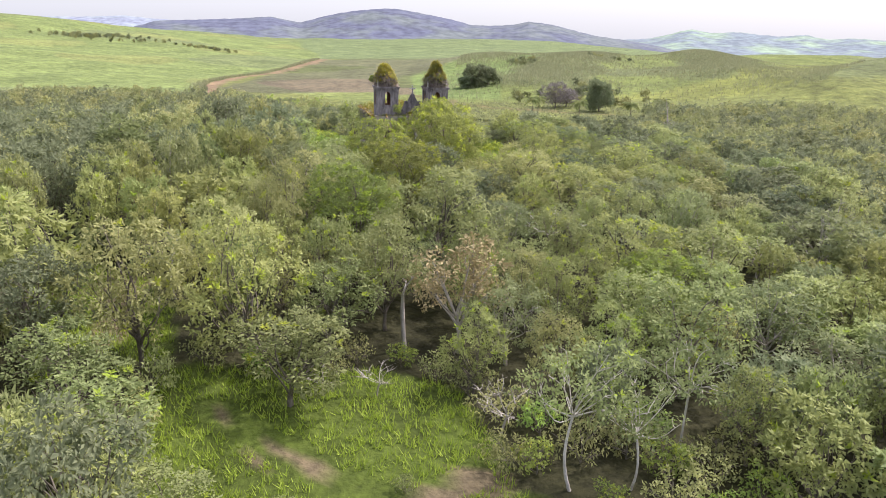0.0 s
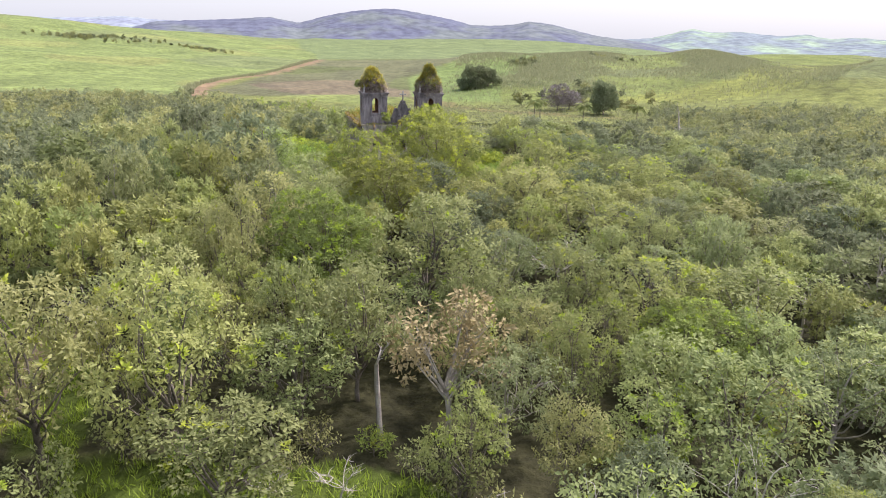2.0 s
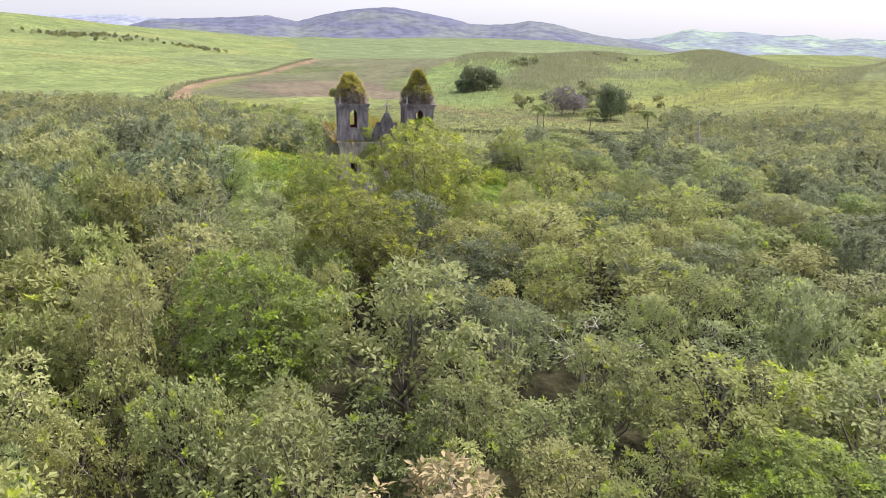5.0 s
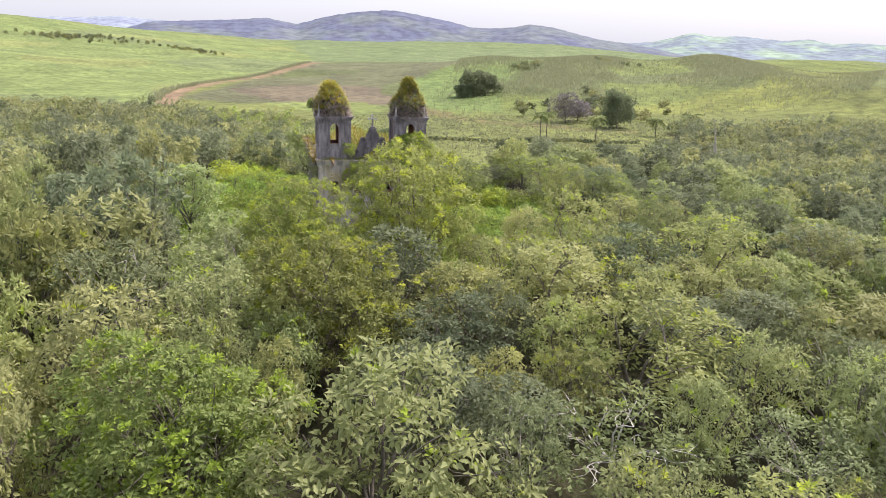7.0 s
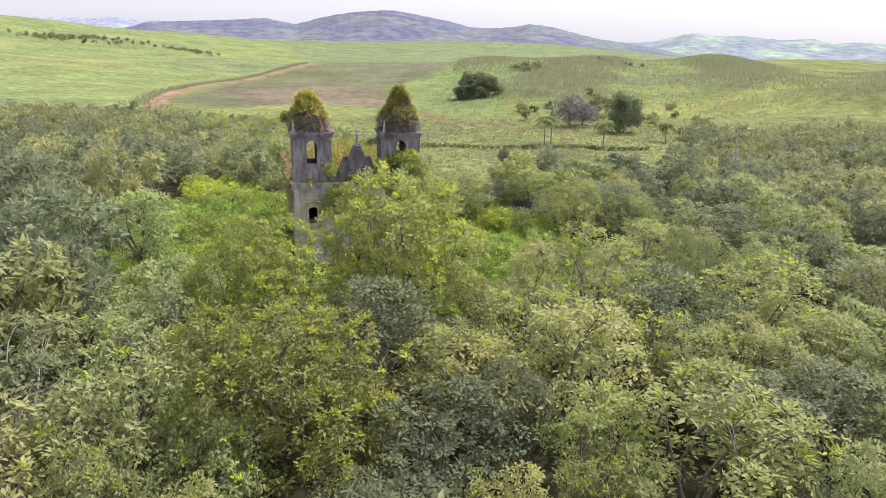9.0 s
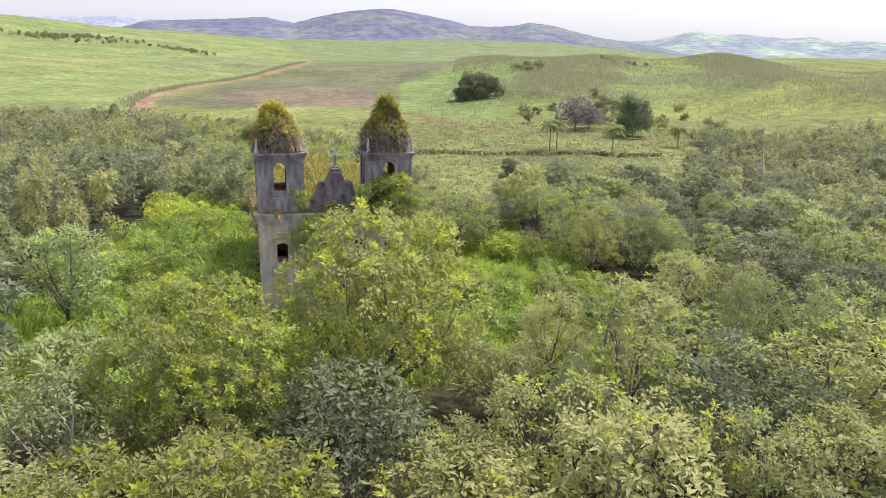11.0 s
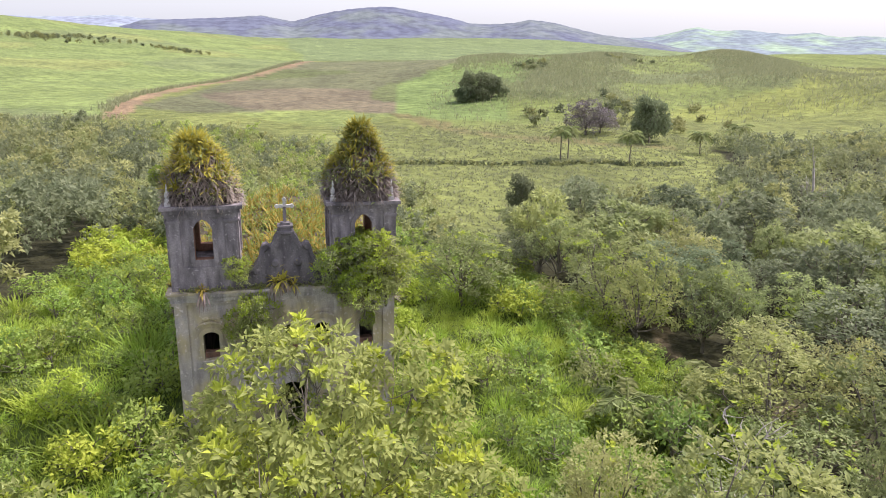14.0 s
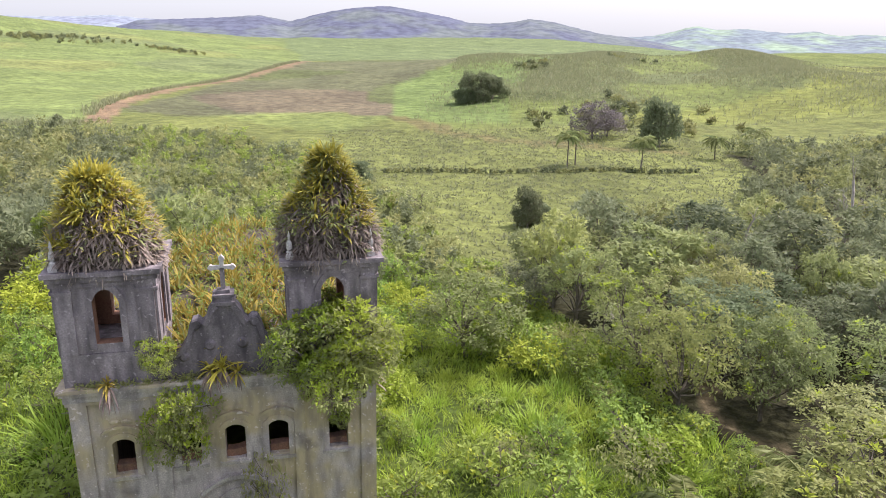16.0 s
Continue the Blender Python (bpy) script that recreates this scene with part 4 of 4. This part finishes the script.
# ---- growth on the towers ----
def tower_growth(cx, cy, half, top, profile, lean, label):
    """Rosettes over a tower roof; profile: radius by height from cornice to tip, in halves of the tower's width."""
    def spots_on(n, z0, z1, low=1.0):
        u = rng.random(n) ** low
        z = z0 + (z1 - z0) * u
        a = rng.uniform(0, 2 * math.pi, n)
        t = np.clip((z - 16.0) / (top - 16.0), 0, 1)
        r = half * np.interp(t, np.linspace(0, 1, len(profile)), profile) * (0.92 + 0.14 * np.abs(np.sin(2 * a))) + 0.14 * np.sin(a * 3 + z * 2.1)
        p = np.stack([cx + lean * t + r * np.cos(a), cy + r * np.sin(a), z], 1)
        return p, np.stack([np.cos(a), np.sin(a), np.full(n, 1.1)], 1)
    live, ax = spots_on(190, 16.5, top - 0.2, 0.7)
    fresh, bx = spots_on(110, 16.4, top - 0.2, 0.75)
    dead, dx = spots_on(420, 15.95, top - 0.4, 1.25)
    skirt, sx2 = spots_on(80, 15.95, 17.2)
    dead, dx = np.concatenate([dead, skirt]), np.concatenate([dx, sx2])
    dx[:, 2] = rng.uniform(-0.4, 0.6, len(dx))
    green, _ = spots_on(40, 16.2, top - 0.4, 0.8)
    s = [(*rosettes(live, ax, 13, 0.92, 0.085, 0.2, 0.8), BROMELIAD), (*rosettes(fresh, bx, 11, 0.75, 0.08, 0.25, 0.85), LEAF_OLIVE),
         (*rosettes(dead, dx, 9, 0.62, 0.075, 0.4, 0.9), BROMELIAD_DEAD)]
    at = np.repeat(green, 14, 0) + rng.normal(size=(40 * 14, 3)) * 0.3
    s.append((*leaves(at, rng.normal(size=at.shape) + np.array([0, 0, 0.5]), 0.3, 0.14), LEAF_OLIVE))
    stuff_mesh("bromeliads", label, "bromeliads", s)


tower_growth(2.04, 2.04, 2.04, 20.1, (1.04, 1.02, 0.96, 0.80, 0.58, 0.34, 0.08), -0.35, "yellow-green bromeliads and dead straps covering a tower roof")
tower_growth(11.96, 2.04, 2.04, 20.8, (1.08, 1.10, 1.00, 0.72, 0.40, 0.26, 0.06), 0.1, "spiky bromeliads and withered straps covering a pointed tower roof")

# nave roof: bromeliads and weeds
n = 460
px_, py_ = rng.uniform(0.6, 13.4, n), 1.3 + 25 * rng.random(n) ** 1.15
pz_ = 11.45 - 0.5 * (py_ - 1) / 25.6 - np.abs(px_ / 14.0 - 0.5) * 3.4
spots_r = np.stack([px_, py_, pz_], 1)
up = np.tile([0, 0, 1.0], (n, 1))
sets = [(*rosettes(spots_r[:310], up[:310], 14, 1.75, 0.11, 0.35, 0.65), BROMELIAD), (*rosettes(spots_r[230:370], up[230:370], 12, 1.4, 0.09, 0.3, 0.6), LEAF_OLIVE),
        (*rosettes(spots_r[340:], up[340:], 10, 0.9, 0.09, 0.5, 0.9), BROMELIAD_DEAD)]
wp = spots_r[rng.integers(0, n, 4500)] + rng.normal(size=(4500, 3)) * np.array([0.6, 0.6, 0.40]) + np.array([0, 0, 0.55])
sets.append((*leaves(wp, rng.normal(size=wp.shape) + np.array([0, 0, 0.6]), 0.32, 0.13), LEAF_FRESH))
eave = np.stack([np.where(rng.random(150) < 0.5, -0.2, 14.2) + rng.normal(size=150) * 0.2, rng.uniform(1, 26, 150), np.full(150, 9.85)], 1)
sets.append((*rosettes(eave[:80], np.tile([0, 0, 1.0], (80, 1)), 12, 0.95, 0.10, 0.4, 0.8), BROMELIAD))
sets.append((*rosettes(eave[80:], np.tile([0, 0, 0.4], (70, 1)), 11, 0.8, 0.09, 0.7, 0.9), BROMELIAD_DEAD))
stuff_mesh("roof_growth", "yellowish bromeliads and weeds growing thick on the nave roof", "bromeliads", sets)
# weeds along ledges and wall tops
n = 120
lx = rng.uniform(0.2, 13.8, n)
lp_ = np.stack([lx, rng.uniform(-0.35, 0.0, n), np.full(n, 10.53)], 1)
ledge = [(*leaves(np.repeat(lp_, 8, 0) + np.abs(rng.normal(size=(n * 8, 3))) * np.array([0.12, -0.1, 0.12]), rng.normal(size=(n * 8, 3)) + np.array([0, -0.2, 0.7]), 0.22, 0.08), LEAF_OLIVE)]
gp = np.stack([rng.uniform(4.3, 9.7, 60), rng.uniform(0.1, 0.6, 60), np.full(60, 11.8)], 1)
ledge.append((*rosettes(gp[:16], np.tile([0, 0, 1.0], (16, 1)), 11, 0.75, 0.08), BROMELIAD))
for x_side in (-0.05, 14.05):                               # climbers on the side walls
    m = 900
    cp = np.stack([x_side + rng.normal(size=m) * 0.25, rng.uniform(0.5, 26.5, m), 9.9 - np.abs(rng.normal(size=m)) * 2.2], 1)
    ledge.append((*leaves(cp, rng.normal(size=(m, 3)) - np.array([0, 0, 0.4]), 0.38, 0.18), LEAF_OLIVE if x_side < 0 else LEAF_GREEN))
    dp = np.stack([np.full(60, x_side), rng.uniform(0.5, 26, 60), rng.uniform(8.8, 10.2, 60)], 1)
    ledge.append((*rosettes(dp, np.tile([np.sign(x_side - 7) * 0.6, 0, 0.5], (60, 1)), 10, 0.8, 0.08), BROMELIAD_DEAD))
stuff_mesh("ledge_weeds", "weeds and climbers along the ledges and wall tops", "weeds", ledge)

for x, y, z, n, ln, lab in ((1.75, -0.25, 10.6, 22, 0.95, "single spiky bromeliad with dead lower straps on the cornice"), (6.75, -0.25, 11.0, 34, 1.25, "large spiky bromeliad on the gable ledge"), (6.2, -0.2, 10.9, 24, 1.0, "spiky bromeliad on the gable ledge"), (7.4, -0.22, 10.7, 20, 0.95, "spiky bromeliad on the gable ledge")):
    ob = tagged(new("bromeliad"), lab, "bromeliad", "bromeliads on the front")
    ob.location = (x, y, z)
    v, f = rosettes(np.zeros((1, 3)), np.array([[0, -0.35, 1.0]]), n, ln, 0.10, 0.5, 0.95)
    a = new("live_leaves", mesh_from("live_leaves", v, f, BROMELIAD))
    a.parent = ob
    v, f = rosettes(np.zeros((1, 3)), np.array([[0, -0.8, -0.5]]), n // 2, ln * 0.75, 0.10, 0.8, 0.7)
    b = new("dead_leaves", mesh_from("dead_leaves", v, f, BROMELIAD_DEAD))
    b.parent = ob


def plant_at(key, x, y, z, radius, height, label):
    ob = plant(key, x, y, z + height, radius)
    ob.location.z = z
    ob.scale = (radius / KINDS[key][1][0][2], radius / KINDS[key][1][0][2] * 0.75, height / KINDS[key][1][0][1])
    return tagged(ob, label, "bush", "bushes on the walls")


for x, y, z, r, h in ((12.2, -0.5, 10.0, 2.8, 3.8), (10.7, -0.6, 9.9, 2.5, 3.6), (13.4, -0.3, 9.4, 2.0, 3.6), (11.9, -0.6, 8.7, 2.4, 2.8)):
    plant_at("wallbush", x, y, z, r, h, "large leafy bush rooted on the front cornice")
plant_at("wallbush", 4.85, -0.45, 6.5, 2.0, 3.8, "bush with drooping leaves rooted in the front wall")
plant_at("wallbush", 12.1, -0.25, 7.3, 0.75, 1.1, "small sprig hanging over a window")
plant_at("scrub", 8.5, -0.3, 2.4, 1.15, 3.5, "dark climber hanging below a window")
plant_at("wallbush", 3.95, -0.2, 10.9, 1.0, 1.7, "small bush in the corner of tower and gable")
plant_at("wallbush", -0.5, 2.6, 16.6, 0.9, 1.3, "leafy sprig growing out of the tower roof")
plant_at("wallbush", 12.1, 1.9, 12.1, 1.0, 1.5, "bush growing inside the belfry")

# ---- bushes and tall grass round the church ----
def grass_clump_mesh(blades, length, mat):
    at = np.concatenate([rng.normal(size=(blades, 2)) * 0.55, np.zeros((blades, 1))], 1)
    way = np.concatenate([at[:, :2] * 0.7 + rng.normal(size=(blades, 2)) * 0.3, np.ones((blades, 1))], 1)
    v, f = straps(at, way, length * rng.uniform(0.6, 1.15, blades), 0.05, rng.uniform(0.15, 0.6, blades))
    return mesh_from("grass_clump", v, f, mat)


CLUMPS = [grass_clump_mesh(170, 1.7, GRASS) for _ in range(2)] + [grass_clump_mesh(170, 1.8, GRASS_LIME) for _ in range(2)]


def clear_of_church(x, y, r):
    return not (-r - 0.4 < x < 14.4 + r and -r - 0.5 < y < 27.5 + r)


made, lush_taken, bushes_made = 0, [], []
for _ in range(6000):
    x, y = rng.uniform(-30, 42), rng.uniform(-18, 48)
    if not is_lush(np.float64(x), np.float64(y)) or near_line(TRACK, np.float64(x), np.float64(y)) < 1.3:
        continue
    r = rng.uniform(0.9, 2.5)
    if not clear_of_church(x, y, r * 0.6) or any((x - a) ** 2 + (y - b) ** 2 < (0.62 * (r + c)) ** 2 for a, b, c in lush_taken):
        continue
    lush_taken.append((x, y, r))
    open_slope = 16 < x < 31 and -8 < y < 22
    if rng.random() < (0.7 if open_slope else 0.36):
        if made >= 190:
            continue
        made += 1
        ob = tagged(new("grass_clump", CLUMPS[rng.integers(2) if rng.random() < 0.6 else 2 + rng.integers(2)]), "arching clump of tall bright green grass", "grass", "grass clumps")
        ob.location = (x, y, float(ground_z(x, y)) - 0.05)
        ob.rotation_euler = (0, 0, rng.uniform(0, 6.28))
        k = r * rng.uniform(0.6, 0.95) * (0.75 if open_slope else 1)
        ob.scale = (k, k, k * rng.uniform(0.8, 1.0))
    elif len(bushes_made) < 190:
        bushes_made.append(1)
        plant("bush" if rng.random() < 0.88 else "scrub", x, y, float(ground_z(x, y)) + r * rng.uniform(1.1, 1.9), r * 1.15)
# bright lime thicket beside the nave and on the slope
for x, y, r in ((-13, 38, 2.4), (-10, 41, 2.2), (-7.5, 39, 2.0), (-14, 44, 2.6), (-11, 47, 2.4), (-8, 46, 2.2), (-15, 51, 2.4), (-5, 43, 2.0), (-12, 53, 2.3), (-5, -4.5, 1.8), (-8, 3, 2.0), (17.5, 15, 1.6), (19, 24, 2.0), (22, 33, 2.2), (30, 18, 2.0), (34.5, 4, 1.8), (38.5, 14, 1.8), (44, 16.5, 1.8)):
    plant("limebush", x, y, float(ground_z(x, y)) + r * 1.5, r * 1.2)
# understorey along the glades
for x, y, r in ((-14, -79.5, 1.7), (-10, -80.5, 1.4), (-22, -80, 1.9), (-27, -78, 2.0), (-31, -82, 2.4), (-32, -88, 2.6), (-31, -94, 2.2), (-5, -86, 2.0), (-4, -90, 2.2), (-5.5, -96, 1.8), (-16, -81.5, 1.2), (-13, -97.5, 0.8), (-21, -98.5, 1.0), (-7.5, -83, 1.6), (-3.5, -97, 1.7), (0.2, -96.5, 2.0), (3.6, -97, 2.1), (5.6, -99.5, 1.9), (-0.3, -102, 1.4), (4.0, -102.5, 1.8), (7.4, -101, 2.0), (9.8, -99, 2.2), (10.5, -103, 2.0), (6.0, -105, 1.7),
                (2.0, -93.5, 2.3), (-1.5, -92.5, 2.0), (5.5, -94.5, 2.2), (1.5, -105.5, 1.3)):
    plant("bush" if rng.random() < 0.5 else "scrub", x, y, float(ground_z(x, y)) + r * 1.4, r)

# grass blades in the glades and on the lush ground
gxy = []
for poly_x, poly_y, count in (((-46, -5), (-112, -50), 9000), ((-28, 40), (-16, 46), 15000)):
    x, y = rng.uniform(*poly_x, count), rng.uniform(*poly_y, count)
    ok = inside(GLADE, x, y) | inside(GLADE_2, x, y) | is_lush(x, y)
    ok &= (near_line(TRACK, x, y) > 1.2) & (near_line([(-26, -85), (-18, -95), (-13, -99), (-8, -97)], x, y) > 1.5) & ~((x > -0.6) & (x < 14.6) & (y > -0.6) & (y < 27.6))
    gxy.append(np.stack([x[ok], y[ok]], 1))
gxy = np.repeat(np.concatenate(gxy), 4, 0) + rng.normal(size=(4 * sum(map(len, gxy)), 2)) * 0.15
at = np.concatenate([gxy, ground_z(gxy[:, 0], gxy[:, 1])[:, None]], 1)
v, f = blades(at, rng.normal(size=at.shape) * np.array([0.5, 0.5, 0.1]) + np.array([0, 0, 1.0]), rng.uniform(0.35, 0.95, len(at)), 0.09)
tagged(new("grass", mesh_from("grass", v, f, GRASS)), "bright green grass in clearings and round the ruin", "grass", kind="stuff")

# low scrub behind the church as one mass
sc = []
for _ in range(9000):
    x, y = rng.uniform(-80, 45), rng.uniform(38, 210)
    if is_scrub(np.float64(x), np.float64(y)) and (wav(x, y, 0.11, 5.0) > -0.45 or rng.random() < 0.25):
        r = rng.uniform(0.9, 2.4)
        if not any((x - a) ** 2 + (y - b) ** 2 < (0.6 * (r + c)) ** 2 for a, b, c, _ in sc[-900:]):
            sc.append((x, y, r, float(ground_z(x, y)) + r * rng.uniform(1.0, 2.2)))
far_wood("scrub", "low olive and bright green scrub behind the ruin", sc, [LEAF_GREEN, LEAF_FRESH, LEAF_DARK, LEAF_GREEN, LEAF_OLIVE, LEAF_DARK], 44, 0.50, 4, 4)

# ---- single trees of the pasture and the fields ----
for key, x, y, h, r in (("thicket", 52, 76, 6.5, 3.0), ("thicket", 54.5, 78, 4.0, 3.0), ("mauve", 114, 182, 12.5, 8.5), ("mauve", 122, 186, 9, 6.5), ("thicket", 129, 164, 14, 6.8), ("thicket", 107, 288, 12, 8.5), ("thicket", 115, 290, 11, 8), ("thicket", 100, 287, 7, 5),
                        ("snag", 48.5, 52, 8.5, 1.6), ("snag", 99, 58, 15, 1.6), ("snag", 79, 55, 8, 1.4), ("bare", 103, 62, 9, 3.5), ("scrub", 36, 92, 3.5, 4.0), ("thicket", 28, 118, 5, 4), ("greyish", 66, 60, 6, 3.5)):
    plant(key, x, y, float(ground_z(x, y)) + h, r, "lone trees of the pasture")
hedge = [(x, 131.0 - 0.11 * (x - 37) + rng.normal() * 0.5, rng.uniform(0.5, 0.9), 0) for x in np.arange(36, 116, 0.9)]
hedge = [(x, y, r, float(ground_z(x, y)) + r * 1.3) for x, y, r, _ in hedge]
far_wood("hedge_row", "low dark hedge row across the pasture", hedge, [LEAF_DARK, LEAF_OLIVE], 20, 0.35, 5, 3)
shrubs = []
for cx, cy, sx, sy, n, top in ((-228, 905, 34, 24, 60, 7), (-255, 960, 30, 16, 20, 6), (-102, 905, 14, 7, 14, 5), (-76, 862, 9, 6, 9, 5), (190, 440, 9, 8, 10, 4), (168, 250, 16, 10, 14, 4), (150, 200, 20, 7, 14, 4), (300, 520, 18, 10, 8, 4), (128, 236, 14, 6, 10, 4)):
    for _ in range(n):
        x, y = cx + rng.normal() * sx, cy + rng.normal() * sy
        shrubs.append((x, y, rng.uniform(1.6, 3.8), float(ground_z(x, y)) + rng.uniform(0.6, 1.0) * top))
far_wood("field_thickets", "dark thickets scattered over the cane fields", shrubs, [LEAF_DARK, LEAF_GREY, LEAF_OLIVE], 40, 1.1, 4)

# tufts of rough grass over the pasture
tx, ty = rng.uniform(28, 150, 9000), rng.uniform(45, 210, 9000)
ok = (wood_edge(tx, ty) < 0) & ~is_scrub(tx, ty)
tx, ty = tx[ok], ty[ok]
at = np.repeat(np.stack([tx, ty, ground_z(tx, ty) - 0.05], 1), 4, 0)
v, f = blades(at + rng.normal(size=at.shape) * np.array([0.35, 0.35, 0]), rng.normal(size=at.shape) * np.array([0.7, 0.7, 0]) + np.array([0, 0, 1.0]), rng.uniform(0.3, 0.8, len(at)), 0.3)
tagged(new("pasture_grass", mesh_from("pasture_grass", v, f, CANE)), "rough yellow-green grass tufts over the pasture", "grass", kind="stuff")

# ---- cane ----
cx_, cy_ = rng.uniform(60, 560, 150000), rng.uniform(205, 760, 150000)
right = (cx_ > 68 + 0.33 * np.clip(cy_ - 250, 0, None)) & ((spur(cx_, cy_)[0] + 0.25 * wav(cx_, cy_, 0.07, 0.2) > rng.uniform(0.25, 1.25, 150000)) | (rng.random(150000) < 0.06)) & (np.abs(np.arctan2(cx_ - 7, cy_ + 40)) < 0.85)
cx_, cy_ = cx_[right], cy_[right]
ry_ = rng.uniform(262, 900, 2600)
rx_ = road_x(ry_) - 0.5 - np.abs(rng.normal(size=2600)) * 3
lx_ = rng.uniform(-190, -52, 1500)
ly_ = 232 + 0.05 * lx_ + np.abs(rng.normal(size=1500)) * 5
cx_, cy_ = np.concatenate([cx_, rx_, lx_]), np.concatenate([cy_, ry_, ly_])
at = np.repeat(np.stack([cx_, cy_, ground_z(cx_, cy_) - 0.2], 1), 2, 0)
far_k = np.repeat(1 + np.clip(np.hypot(cx_, cy_) - 250, 0, 500) / 500, 2)
v, f = blades(at + rng.normal(size=at.shape) * np.array([0.8, 0.8, 0]), rng.normal(size=at.shape) * np.array([0.45, 0.45, 0]) + np.array([0, 0, 1.0]), rng.uniform(1.2, 2.8, len(at)), 0.42 * far_k)
tagged(new("cane", mesh_from("cane", v, f, CANE)), "tall ragged sugar cane on the hillside and field edges", "cane", kind="stuff")


# ---- palms ----
def palm_meshes():
    fr = []
    for i in range(13):
        a = i * 2.39996
        lift = 1.1 - 1.3 * (i / 13)
        t = np.linspace(0, 1, 8)[:, None]
        out = np.array([math.cos(a), math.sin(a), 0])
        path = out * t * 2.4 + np.array([0, 0, 1.0]) * (lift * 2.0 * t - 1.9 * t * t)
        v, q = tube(path, np.linspace(0.05, 0.015, 8), 3)
        sid = np.cross(out, [0, 0, 1.0])
        k = np.linspace(0.12, 1, 22)
        base = np.stack([np.interp(k, t[:, 0], path[:, j]) for j in range(3)], 1)
        ln = 0.75 * np.sin(np.pi * (0.12 + 0.8 * k)) + 0.15
        la, lw = [], []
        for s in (-1, 1):
            la.append(base)
            lw.append(np.tile(sid * s + out * 0.5 + np.array([0, 0, -0.25]), (22, 1)))
        lv, lf = leaves(np.concatenate(la), np.concatenate(lw), np.tile(ln, 2), 0.10, 0.35)
        tri = np.concatenate([q[:, [0, 1, 2]], q[:, [0, 2, 3]]])
        fr.append(mesh_from("frond", *joined([(v, tri), (lv, lf)]), LEAF_GREEN))
    return fr


FRONDS = palm_meshes()


def palm(x, y, height, size, label):
    ob = tagged(new("palm"), label, "palm", "palms")
    ob.location = (x, y, float(ground_z(x, y)))
    ob.rotation_euler = (0, 0, rng.uniform(0, 6.28))
    t = np.linspace(0, 1, 7)
    v, q = tube(np.stack([0.25 * np.sin(t * 2), 0 * t, height * t - 0.3 * (1 - t)], 1), np.linspace(0.2, 0.12, 7), 7)
    tr = new("trunk", mesh_from("palm_trunk", v, q, BARK, True))
    tr.parent = ob
    for m in FRONDS:
        o = new("frond", m)
        o.parent = ob
        o.location, o.scale = (0.25 * math.sin(2), 0, height - 0.1), (size, size, size)
    return ob


for x, y, h, s in ((84, 133, 8.0, 1.4), (87.5, 136, 8.5, 1.3), (101.5, 127, 8.0, 1.5), (64, 70, 5.5, 1.0), (132, 140, 6, 1.6), (152, 150, 6.5, 1.8)):
    palm(x, y, h, s, "slender palm with drooping fronds in the pasture")
for x, y, h, s in ((30.5, -3.5, 2.6, 1.25), (33, -5.5, 2.4, 1.1), (39.5, -2, 3.0, 1.25), (-41, -49, 3.0, 1.6)):
    palm(x, y, h, s, "short palm with long green fronds among bushes")
